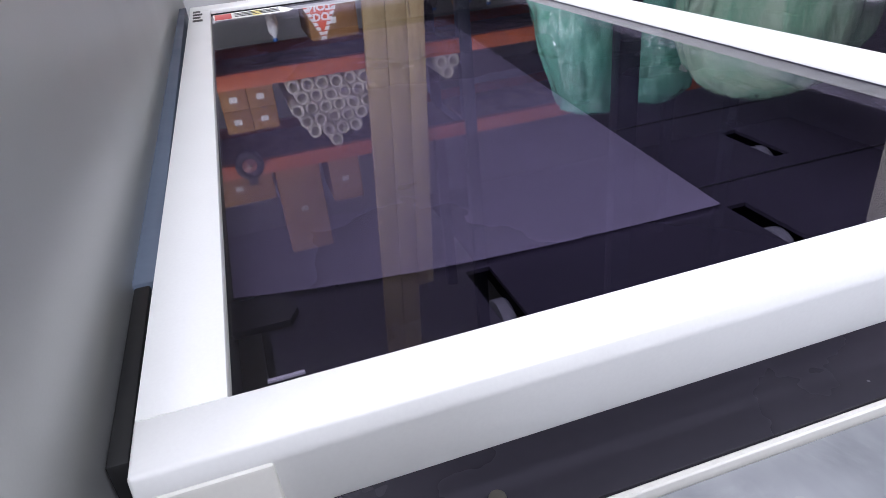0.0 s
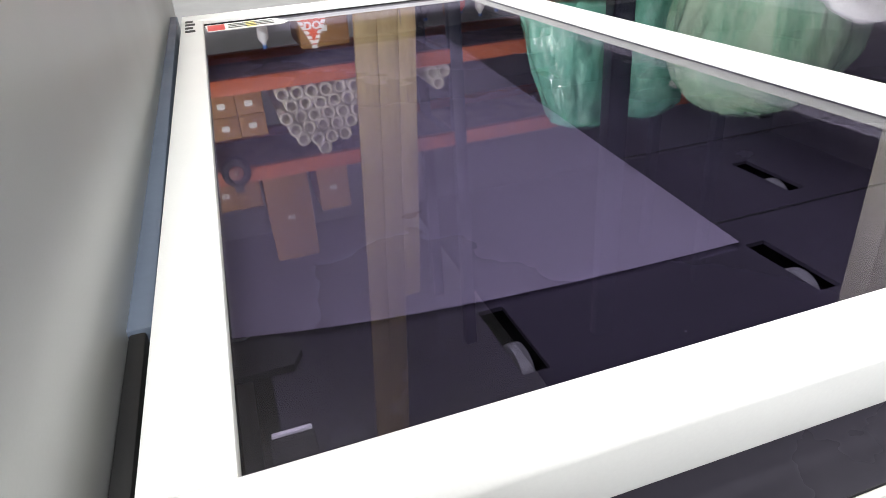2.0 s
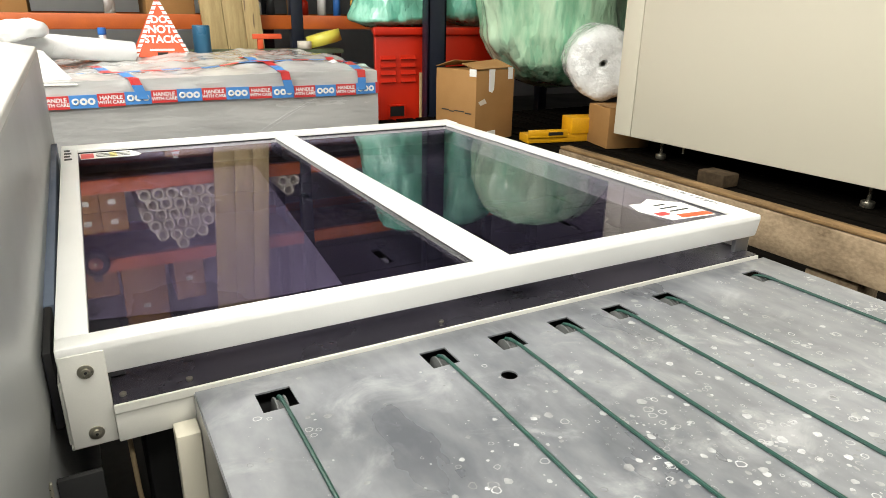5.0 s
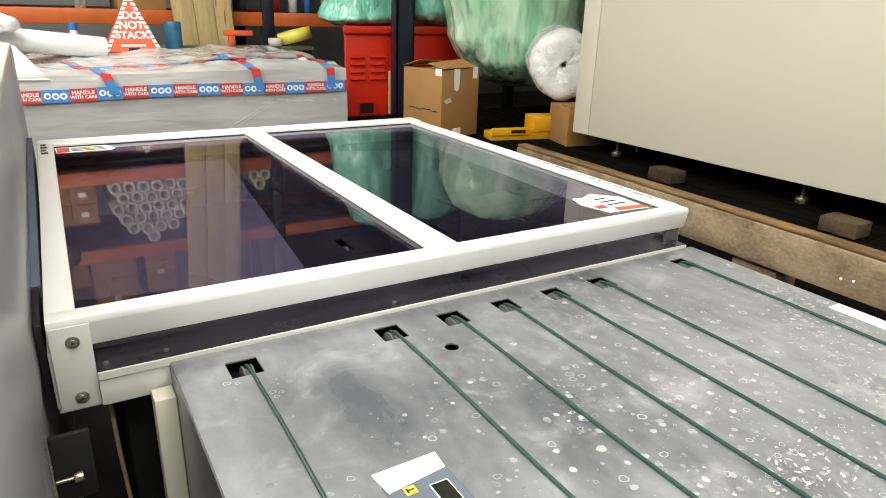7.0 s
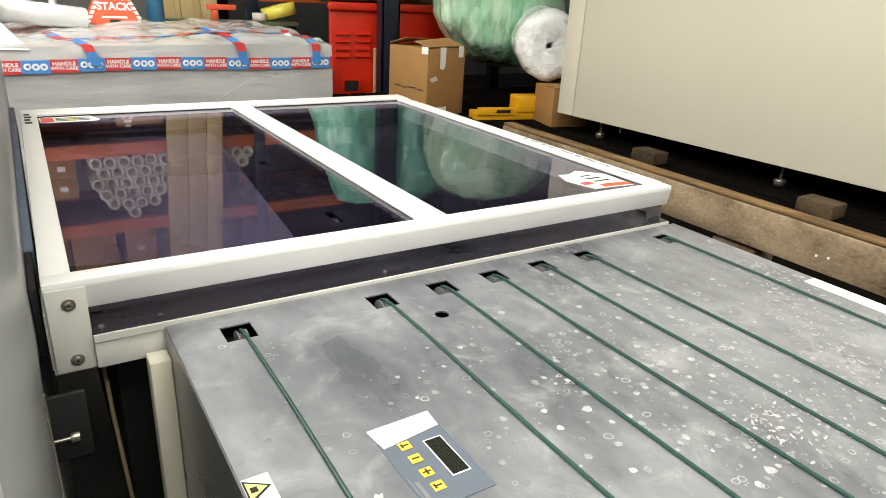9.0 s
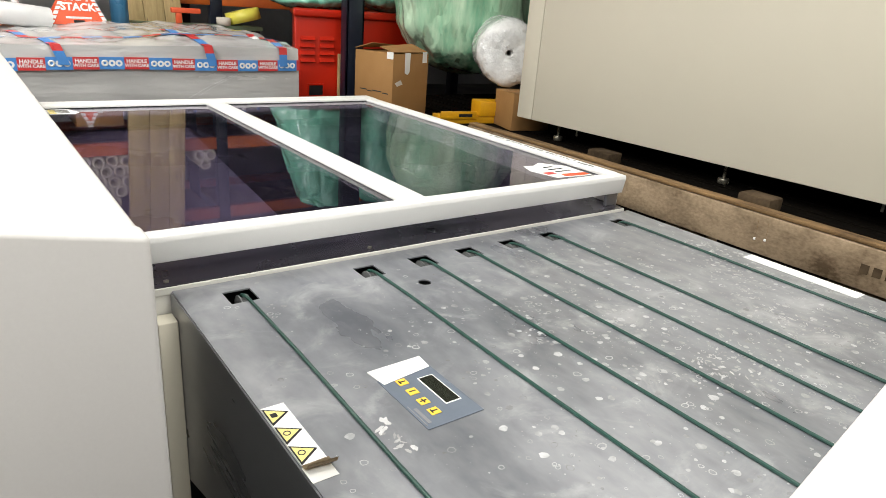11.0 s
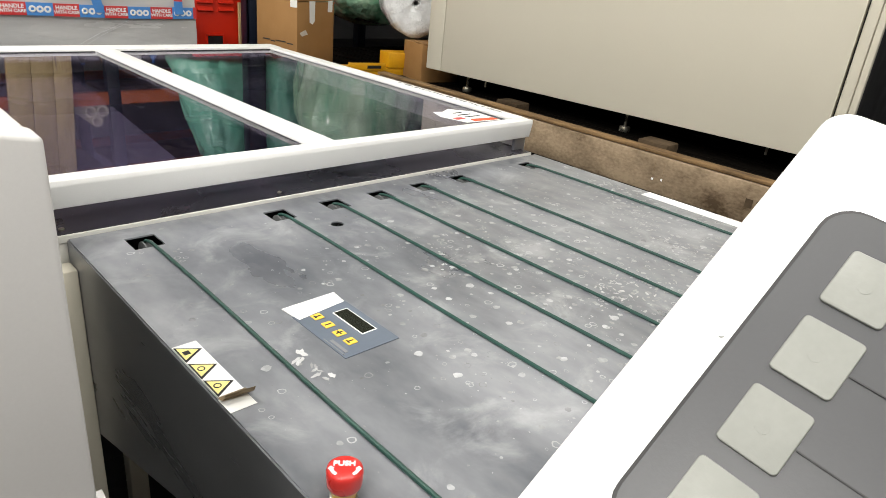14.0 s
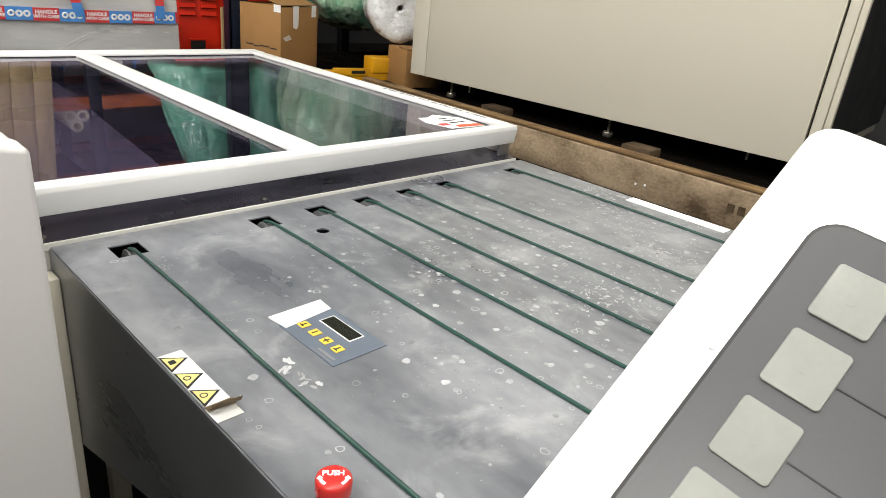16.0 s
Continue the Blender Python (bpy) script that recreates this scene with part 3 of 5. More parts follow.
# warning label strip with a peeling end
wl = part("warning_label", bx(-0.127, -0.094, -0.508, -0.372, TZ + 0.0004, TZ + 0.0012), M["label_white"], table, "white strip with three yellow warning triangles")
for k in range(3):
    yc = -0.374 - 0.0445 * k
    part("triangle", prism([(-0.1265, yc - 0.001, TZ + 0.0013), (-0.0965, yc - 0.021, TZ + 0.0013), (-0.1265, yc - 0.042, TZ + 0.0013)], (0, 0, 0.0005)), M["ink"], wl, smooth=False)
    part("triangle_field", prism([(-0.1245, yc - 0.0055, TZ + 0.0018), (-0.1012, yc - 0.021, TZ + 0.0018), (-0.1245, yc - 0.0365, TZ + 0.0018)], (0, 0, 0.0004)), M["label_yellow"], wl, smooth=False)
    if k == 0:
        part("symbol", bx(-0.1215, -0.113, yc - 0.026, yc - 0.017, TZ + 0.0022, TZ + 0.0026), M["ink"], wl)
    else:
        part("symbol", pipe((-0.1175, yc - 0.021, TZ + 0.0022), (-0.1175, yc - 0.021, TZ + 0.0026), 0.005, 0.0036, 14), M["ink"], wl)
part("residue", bx(-0.129, -0.095, -0.54, -0.509, TZ + 0.0004, TZ + 0.0009), M["label_white"], wl)
bm = bmesh.new()
rows = []
for k in range(7):
    f = k / 6
    rows.append([bm.verts.new((-0.128, -0.506 - 0.02 * math.sin(f * 1.4), TZ + 0.002 + 0.014 * f * f)), bm.verts.new((-0.092, -0.506 - 0.026 * math.sin(f * 1.4), TZ + 0.002 + 0.017 * f * f))])
for A, B in zip(rows, rows[1:]):
    bm.faces.new((A[0], A[1], B[1], B[0]))
bmesh.ops.solidify(bm, geom=bm.faces[:], thickness=0.0006)
part("peeling_flap", bm, M["brown_tape"], wl, "brown curled label end")

# emergency stop
KX, KY = -0.101, -0.725
bm = lathe([(0.0165, 0.0), (0.0178, 0.003), (0.0185, 0.012), (0.0185, 0.018), (0.0178, 0.0215), (0.015, 0.0235), (0.008, 0.024), (0.0005, 0.0237)])
bm.transform(Matrix.Translation((KX, KY, TZ + 0.016)))
stop = part("emergency_button", bm, M["red_plastic"], table, "red mushroom push button")
part("collar", cyl((KX, KY, TZ + 0.005), (KX, KY, TZ + 0.016), 0.0125, 24, 0.0155), M["amber"], stop, "amber collar")
part("base_ring", cyl((KX, KY, TZ), (KX, KY, TZ + 0.005), 0.0145, 24, bev=0.0015), M["zinc"], stop)
part("lettering", text_bm("PUSH", 0.0092, Matrix.Translation((KX + 0.0015, KY + 0.003, TZ + 0.0401)) @ pose(0, 0, 0, 0, 0, -38)), M["print_white"], stop)
for sg in (-1, 1):
    bm = bmesh.new()
    last = None
    for k in range(9):
        a = math.radians(-38 - 90 + sg * (35 + k * 7))
        w = 0.0018 if k < 6 else 0.0032 * (8 - k) / 2 + 0.0002
        pr = [bm.verts.new((KX + (0.0138 + o) * math.cos(a), KY + (0.0138 + o) * math.sin(a), TZ + 0.0400)) for o in (-w, w)]
        if last:
            bm.faces.new((last[0], last[1], pr[1], pr[0]))
        last = pr
    bmesh.ops.recalc_face_normals(bm, faces=bm.faces[:])
    part("arrow", bm, M["print_white"], stop, smooth=False)
part("edge_label", bx(1.108, 1.148, -0.60, -0.335, TZ + 0.0004, TZ + 0.0016), M["label_white"], table, "blank white edge label")

# ---- plate bridge with hinged glass lid ----
LX0, LX1, LY0, LY1, LZ = -0.291, 1.150, 0.086, 1.605, 1.0
bridge = thing("plate_bridge", (0.43, 0.85, 0), "white framed plate bridge with smoked glass lid", "machine lid")
SLOT_ROWS = [((0.230, 0.318), (-0.0525, 0.2165, 0.4855, 0.7545, 1.02)), ((0.395, 0.485), (0.07, 0.341, 0.61, 0.88)),
             ((0.60, 0.685), (-0.0525, 0.2165, 0.4855, 0.7545, 1.02)), ((0.95, 1.03), (0.07, 0.341, 0.61, 0.88))]
SLOTS = sorted((round(c - 0.011, 4), round(c + 0.011, 4)) for c in {c for r in SLOT_ROWS for c in r[1]})


def bridge_plate():
    bm = bmesh.new()
    z = 0.908
    x0, x1, y0, y1 = -0.235, 1.135, 0.064, 1.58
    rows = [r[0] for r in SLOT_ROWS]
    ys = sorted([y0, y1] + [v for r in rows for v in r])
    xs = sorted([x0, x1] + [v for s in SLOTS for v in s])
    vs = {}

    def vert(x, y):
        k = (round(x, 4), round(y, 4))
        if k not in vs:
            vs[k] = bm.verts.new((x, y, z))
        return vs[k]
    for i, (xa, xb) in enumerate(zip(xs, xs[1:])):
        for ya, yb in zip(ys, ys[1:]):
            if (xa, xb) in SLOTS and (ya, yb) in rows:
                mid = (xa + xb) / 2
                if any(abs(mid - c) < 0.002 for c in SLOT_ROWS[rows.index((ya, yb))][1]):
                    continue
            bm.faces.new((vert(xa, ya), vert(xb, ya), vert(xb, yb), vert(xa, yb)))
    ex = bmesh.ops.extrude_face_region(bm, geom=bm.faces[:])
    for e in ex["geom"]:
        if isinstance(e, bmesh.types.BMVert):
            e.co.z -= 0.004
    bmesh.ops.recalc_face_normals(bm, faces=bm.faces[:])
    return bm


part("bed_plate", bridge_plate(), M["dark_plate"], bridge, "dark violet-grey bed with roller slots", smooth=False)
part("bed_trough", bx(-0.235, 1.135, 0.09, 1.58, 0.84, 0.85), M["black"], bridge)
for sx, sy in [(c, (r[0][0] + r[0][1]) / 2 - 0.012) for r in SLOT_ROWS for c in r[1]]:
    part("roller", cyl((sx - 0.006, sy, 0.884), (sx + 0.006, sy, 0.884), 0.023, 20, bev=0.002), M["pulley"], bridge, "dark rubber transport roller")
for yy in (0.365, 0.56, 0.9):
    part("seam", bx(-0.26, 1.13, yy - 0.0015, yy + 0.0015, 0.9083, 0.9088), M["black"], bridge)
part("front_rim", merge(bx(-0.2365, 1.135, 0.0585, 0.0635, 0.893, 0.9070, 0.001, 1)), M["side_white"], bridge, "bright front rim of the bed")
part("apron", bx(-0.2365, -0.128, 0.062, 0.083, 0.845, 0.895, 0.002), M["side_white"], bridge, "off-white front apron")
part("apron", bx(-0.128, 1.12, 0.066, 0.075, 0.80, 0.895, 0.001), M["dark_grey"], bridge)
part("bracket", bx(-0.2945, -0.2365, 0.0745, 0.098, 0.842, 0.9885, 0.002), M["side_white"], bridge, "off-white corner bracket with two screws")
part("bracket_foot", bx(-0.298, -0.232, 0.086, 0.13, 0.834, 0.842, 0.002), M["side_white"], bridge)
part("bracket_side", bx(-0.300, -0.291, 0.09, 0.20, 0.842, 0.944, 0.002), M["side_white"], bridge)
for sz in (0.962, 0.863):
    scr = part("screw", cyl((-0.263, 0.0745, sz), (-0.263, 0.072, sz), 0.0105, 20, bev=0.001), M["zinc"], bridge, "zinc plated screw with washer")
    part("screw_head", cyl((-0.263, 0.072, sz), (-0.263, 0.0685, sz), 0.0058, 14, bev=0.0008), M["zinc"], scr)
    part("screw_socket", cyl((-0.263, 0.069, sz), (-0.263, 0.068, sz), 0.0022, 6), M["black"], scr)
part("bed_slot", bx(-0.2345, -0.2140, 0.142, 0.175, 0.9084, 0.9092), M["black"], bridge, "short dark slot in the bed")
for sx in (-0.222, -0.131, 0.3):
    part("bolt_head", cyl((sx, 0.082, 0.908), (sx, 0.082, 0.9125), 0.005, 14, bev=0.0008), M["zinc"], bridge)
part("bracket", bx(1.10, 1.146, 0.0985, 0.11, 0.895, 0.947, 0.002), M["steel_side"], bridge, "off-white corner bracket")
part("side_wall", bx(-0.280, -0.266, 0.10, 1.6, 0.86, 0.946, 0.002), M["dark_grey"], bridge)
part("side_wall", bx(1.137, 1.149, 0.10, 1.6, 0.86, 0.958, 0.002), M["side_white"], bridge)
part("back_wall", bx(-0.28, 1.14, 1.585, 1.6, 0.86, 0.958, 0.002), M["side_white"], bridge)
for lx in (-0.02, 1.0):
    for ly in (0.2, 1.5):
        part("leg", bx(lx - 0.02, lx + 0.02, ly - 0.02, ly + 0.02, 0, 0.838, 0.003), M["cream"], bridge, "cream painted leg")
# Added black block stands in for the dark underframe below the bed.
part("drive_housing", bx(-0.20, 1.09, 0.24, 1.46, 0.25, 0.836, 0.004), M["black"], bridge, "black underframe block added to darken the space under the bed")
part("hose", sweep([(-0.225, 0.16, 0.84), (-0.222, 0.14, 0.70), (-0.212, 0.12, 0.50), (-0.205, 0.12, 0.02)], 0.004), M["brown_tape"], bridge, "thin brown hose")
G = [(-0.250, 0.400), (0.467, 1.106)]
GY0, GY1 = 0.117, 1.515
bm = prism([(-0.2955, GY0, 0.947), (-0.2955, 0.0835, 0.947), (-0.2955, 0.0765, 0.990), (-0.2955, 0.0790, LZ), (-0.2955, GY0, LZ)], (LX1 + 0.2905, 0, 0))
bmesh.ops.bevel(bm, geom=bm.edges[:], offset=0.0022, segments=3, affect="EDGES", profile=0.5)
lid = part("front_rail", bm, M["white_paint"], bridge, "white powder-coated lid frame rail")
part("back_rail", bx(-0.284, LX1, GY1, LY1, 0.956, LZ, 0.004, 3), M["white_paint"], bridge)


def side_rail(xa, xb, xc, xd, z0, name):
    bm = prism([(xa, GY0, z0), (xb, GY0, z0), (xc, GY1, z0), (xd, GY1, z0)], (0, 0, LZ - 0.0002 - z0))
    bmesh.ops.bevel(bm, geom=[e for e in bm.edges if abs(e.verts[0].co.z - e.verts[1].co.z) < 1e-6], offset=0.002, segments=2, affect="EDGES", profile=0.5)
    part(name, bm, M["white_paint"], bridge)


side_rail(-0.2955, -0.252, -0.238, -0.283, 0.988, "side_rail")
side_rail(G[0][1], G[1][0], 0.458, 0.395, 0.988, "middle_rail")
side_rail(G[1][1], LX1 - 0.0002, LX1 - 0.010, 1.096, 0.988, "side_rail")
part("side_skirt", prism([(-0.2945, GY0, 0.947), (-0.284, GY0, 0.947), (-0.272, GY1, 0.947), (-0.282, GY1, 0.947)], (0, 0, 0.046)), M["white_paint"], bridge, smooth=False)
part("side_skirt", prism([(LX1 - 0.012, GY0, 0.947), (LX1 - 0.002, GY0, 0.947), (LX1 - 0.012, GY1, 0.947), (LX1 - 0.022, GY1, 0.947)], (0, 0, 0.046)), M["white_paint"], bridge, smooth=False)
for ga, gb in G:
    gp = part("pane", bx(ga - 0.006, gb + 0.012, GY0 - 0.004, GY1 + 0.004, 0.982, 0.9875), M["glass"], bridge, "smoked glass lid pane", smooth=False)
    gp.visible_shadow = False
    part("gasket", bx(ga, gb, GY0, GY0 + 0.003, 0.9878, 0.991), M["black"], bridge)
    part("gasket", bx(ga + 0.01, gb - 0.01, GY1 - 0.003, GY1, 0.9878, 0.991), M["black"], bridge)
part("guide_clip", prism([(-0.262, 0.302, 0.909), (-0.217, 0.302, 0.909), (-0.209, 0.318, 0.909), (-0.212, 0.335, 0.909), (-0.225, 0.346, 0.909), (-0.262, 0.35, 0.909)], (0, 0, 0.006)), M["black"], bridge, "black edge guide clip")
clip = part("guide_clip", bx(-0.243, -0.214, 0.204, 0.228, 0.9085, 0.916, 0.001), M["black"], bridge, "black edge guide clip with bright lip")
part("lip", bx(-0.241, -0.215, 0.2285, 0.2315, 0.9085, 0.917), M["label_white"], clip)
# stickers
st = part("sticker", prism([(-0.232, 1.415, 0.9879), (-0.075, 1.415, 0.9879), (-0.060, 1.440, 0.9879), (-0.085, 1.505, 0.9879), (-0.235, 1.505, 0.9879)], (0, 0, 0.0008)), M["label_white"], bridge, "torn white sticker with red corner", smooth=False)
part("sticker_block", bx(-0.231, -0.195, 1.42, 1.495, 0.9889, 0.9895), M["tape_red"], st)
part("sticker_block", bx(-0.150, -0.13, 1.42, 1.495, 0.9889, 0.9895), M["label_yellow"], st)
for k in range(3):
    part("lettering_bar", bx(-0.188, -0.09, 1.43 + 0.022 * k, 1.437 + 0.022 * k, 0.9897, 0.9901), M["ink"], st)
st = part("sticker", prism([(0.955, 0.165, 0.9879), (1.085, 0.155, 0.9879), (1.088, 0.265, 0.9879), (1.03, 0.325, 0.9879), (0.985, 0.30, 0.9879), (0.95, 0.305, 0.9879), (0.93, 0.25, 0.9879)], (0, 0, 0.0008)), M["label_white"], bridge, "torn white sticker with orange stripe", smooth=False)
part("sticker_block", prism([(0.99, 0.168, 0.9889), (1.083, 0.160, 0.9889), (1.083, 0.184, 0.9889), (0.995, 0.193, 0.9889)], (0, 0, 0.0006)), M["sign_orange"], st, smooth=False)
part("sticker_block", bx(0.95, 0.985, 0.20, 0.222, 0.9889, 0.9895), M["tape_red"], st)
for k, (xa, xb) in enumerate(((1.0, 1.06), (0.995, 1.05), (1.0, 1.035))):
    part("lettering_bar", bx(xa, xb, 0.215 + 0.026 * k, 0.222 + 0.026 * k, 0.9889, 0.9895), M["ink"], st)
rng = random.Random(5)
y = 0.19
while y < 0.68:
    w = rng.uniform(0.004, 0.012)
    part("lettering_bar", bx(1.121 + rng.uniform(0, 0.006), 1.136 - rng.uniform(0, 0.004), y, y + w, LZ - 0.0002, LZ + 0.0004), M["lettering_grey"], bridge)
    y += w + rng.choice((0.004, 0.005, 0.006, 0.016))
for k in range(4):
    part("lettering_bar", bx(-0.275, -0.255 - 0.004 * (k % 2), 1.36 + 0.045 * k, 1.385 + 0.045 * k, LZ - 0.0002, LZ + 0.0004), M["ink"], bridge)

# the printing plate that lies on the bed
bm = bmesh.new()
grid = []
for i in range(13):
    fx = i / 12
    row = []
    for j in range(13):
        fy = j / 12
        x = -0.258 + fx * (0.20 + 0.102 * fy + 0.258)
        y = 0.319 + fy * 1.15 + 0.032 * (1 - fx) ** 3
        row.append(bm.verts.new((x, y, 0.912 + 0.006 * (1 - fx) ** 3)))
    grid.append(row)
for A, B in zip(grid, grid[1:]):
    for j in range(12):
        bm.faces.new((A[j], B[j], B[j + 1], A[j + 1]))
bmesh.ops.solidify(bm, geom=bm.faces[:], thickness=0.0004)
solid("printing_plate", bm, M["sheet"], "violet-grey aluminium printing plate lying on the bed", "printing plate")

# ---- processor at the table's side ----
proc = thing("plate_processor", (-0.75, 0.65, 0), "light grey plate processor cabinet beside the table", "machine")
PX, PY0, PY1, PZ = -0.317, -0.709, 2.05, 1.286
part("body", bx(-1.25, PX - 0.002, PY0 + 0.012, PY1, 0.08, 0.985), M["side_grey"], proc, "grey lower body")
part("side_cover", bx(-0.34, PX + 0.003, PY0 + 0.03, PY1 + 0.003, 0.90, PZ - 0.014, 0.006, 3), M["side_grey"], proc, "grey semi-gloss side cover")
HOOD = [(PX + 0.001, 1.008), (PX + 0.001, PZ), (-0.75, 1.368), (-1.25, 1.368), (-1.25, 1.008)]
bm = prism([(x, PY0 + 0.028, z) for x, z in HOOD], (0, PY1 - PY0 - 0.03, 0))
bmesh.ops.bevel(bm, geom=bm.edges[:], offset=0.005, segments=3, affect="EDGES", profile=0.5)
part("top_hood", bm, M["light_grey"], proc, "light grey sloped top hood")
bm = prism([(x + 0.001, PY0, z + (0.001 if z > 1.1 else 0)) for x, z in HOOD], (0, 0.026, 0))
bmesh.ops.bevel(bm, geom=bm.edges[:], offset=0.004, segments=3, affect="EDGES", profile=0.5)
part("front_door", bm, M["light_grey"], proc, "light grey front door")
part("front_ledge", prism([(-1.25, PY0 - 0.012, 0.996), (-1.25, PY0 + 0.02, 1.003), (-1.25, PY0 + 0.02, 0.60), (-1.25, PY0 - 0.012, 0.60)], (1.25 + PX + 0.01, 0, 0)), M["light_grey"], proc, "light grey lower front panel", smooth=False)
part("side_gasket", bx(PX + 0.004, -0.302, 0.11, 0.283, 0.86, 0.983, 0.002), M["black"], proc, "black rubber side strip")
part("side_trim", bx(PX + 0.001, -0.298, 0.285, 1.75, 0.90, 0.984, 0.002), M["blue_grey"], proc, "blue-grey side trim strip")
part("side_bracket", bx(PX - 0.001, -0.262, 0.02, 0.03, 0.715, 0.835, 0.002), M["black"], proc, "dark mounting bracket with thumb screw")
part("panel_edge", bx(PX + 0.001, PX + 0.005, -0.075, -0.069, 0.15, 0.90, 0.001), M["zinc"], proc, "bright folded panel edge")
ts = part("thumb_screw", cyl((PX, 0.01, 0.762), (-0.288, 0.01, 0.762), 0.003, 10), M["zinc"], proc)
part("thumb_knob", cyl((-0.292, 0.01, 0.762), (-0.279, 0.01, 0.762), 0.0085, 14, bev=0.001), M["zinc"], ts)
part("plinth", bx(-1.2, PX - 0.05, PY0 + 0.06, PY1 - 0.05, 0, 0.08), M["black"], proc)

# ---- control console ----
con = thing("control_console", (-0.05, -1.25, 0), "white control console with grey keypad and amber display", "control panel")
CU = V((-0.767, 0.075, -0.637)).normalized()
CV = V((0.0434, -0.985, -0.168))
CV = (CV - CU * CU.dot(CV)).normalized()
CN = CU.cross(CV).normalized()
CN = CN if CN.z > 0 else -CN
CM = Matrix.Translation((-0.1597, -1.0767, 1.294)) @ Matrix((CU, CV, CN)).transposed().to_4x4()


def round_rect(u0, u1, v0, v1, w0, w1, r, n=6, bev=0.0):
    pts = []
    for cu_, cv_, a0 in ((u1 - r, v1 - r, 0), (u0 + r, v1 - r, 90), (u0 + r, v0 + r, 180), (u1 - r, v0 + r, 270)):
        for k in range(n + 1):
            a = math.radians(a0 + 90 * k / n)
            pts.append((cu_ + r * math.cos(a), cv_ + r * math.sin(a), w0))
    bm = prism(pts, (0, 0, w1 - w0))
    if bev:
        es = [e for e in bm.edges if all(abs(v.co.z - w1) < 1e-6 for v in e.verts)]
        bmesh.ops.bevel(bm, geom=es, offset=bev, segments=3, affect="EDGES", profile=0.5)
    bm.transform(CM)
    return bm


CL = 0.26
part("housing", round_rect(-0.0955, 0.1465, -0.0405, CL, -0.045, -0.0012, 0.012, bev=0.004), M["console_white"], con, "white console housing")
part("keypad_foil", round_rect(-0.0492, 0.1030, -0.0142, CL - 0.02, -0.0013, 0.0, 0.012), M["panel_grey"], con, "grey keypad foil")
part("foil_edge", round_rect(-0.0504, 0.1042, -0.0156, CL - 0.019, -0.0014, -0.0006, 0.0125), M["ink"], con)
for k in range(4):
    u = -0.0331 + 0.0328 * k
    ky = part("key", round_rect(u, u + 0.0254, 0.0, 0.0222, 0.0002, 0.0012, 0.002, bev=0.0006), M["key_cream"], con, "cream square membrane key")
    part("key_dimple", round_rect(u + 0.0105, u + 0.0155, 0.008, 0.013, 0.0010, 0.00128, 0.0024), M["key_cream"], ky)
    part("divider_line", round_rect(u + 0.0128, u + 0.0134, 0.0225, 0.057, 0.0002, 0.0005, 0.0002, 1), M["ink"], con)
part("display_shadow", round_rect(-0.028, 0.081, 0.0555, 0.20, 0.0002, 0.0006, 0.006), M["ink"], con)
part("display_border", round_rect(-0.027, 0.078, 0.058, 0.198, 0.0007, 0.0012, 0.005), M["blue_rim"], con, "bright blue display border")
lc = part("display", round_rect(-0.024, 0.0745, 0.0610, 0.195, 0.0013, 0.0018, 0.003), M["lcd_amber"], con, "amber liquid crystal display")
part("lettering", text_bm("Devel", 0.0098, CM @ Matrix.Translation((0.0655, 0.0775, 0.002)) @ pose(0, 0, 0, 0, 0, 90)), M["lcd_text"], lc)
part("rivet", cyl(CM @ V((0.0235, -0.0190, -0.0015)), CM @ V((0.0235, -0.0190, 0.0)), 0.0012, 10), M["label_white"], con)
cpt = CM @ V((0.03, 0.2, -0.045))
part("post", bx(cpt.x - 0.02, cpt.x + 0.02, cpt.y - 0.03, cpt.y + 0.03, 0, cpt.z + 0.01, 0.003), M["side_grey"], con, "grey console post")
part("foot_plate", bx(cpt.x - 0.10, cpt.x + 0.10, cpt.y - 0.10, cpt.y + 0.10, 0, 0.012, 0.002), M["side_grey"], con)

# ---- timber base with the cream cabinet ----
base = thing("pallet_stack", (2.5, 1.0, 0), "weathered timber pallet base with side boards", "pallet")
part("side_board", bx(1.38, 1.44, -2.2, 1.13, 0.828, 0.940, 0.004), M["wood"], base, "weathered edge board")
part("top_board", bx(1.385, 1.43, -2.2, 1.13, 0.942, 0.952, 0.003), M["top_wood"], base)
for k in range(7):
    y = -2.10 + k * 0.515
    part("block", bx(1.40, 1.50, y, y + 0.14, 0.742, 0.815, 0.004), M["wood"], base)
# Deck, lower board and posts carry that shade in their colour.
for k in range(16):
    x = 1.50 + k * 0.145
    part("deck_plank", bx(x, x + 0.12, -2.2, 3.2, 0.715, 0.74, 0.003), M["shaded_wood"], base)
part("lower_board", bx(1.385, 1.49, -2.2, 1.13, 0.715, 0.74, 0.003), M["shaded_wood"], base)
part("lower_board", bx(1.375, 1.42, -2.2, 1.13, 0.56, 0.66, 0.004), M["wood"], base)
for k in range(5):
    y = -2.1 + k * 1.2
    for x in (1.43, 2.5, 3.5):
        part("post", bx(x, x + 0.14, y, y + 0.14, 0, 0.713, 0.004), M["shaded_wood"], base)
# Packing blocks under the cabinet edge, their shade put into the colour.
for y in (1.02, 0.20, -0.62):
    part("stop_block", bx(2.12, 2.22, y - 0.07, y + 0.07, 0.742, 0.80, 0.008), M["dark_block"], base, "rough timber packing block")

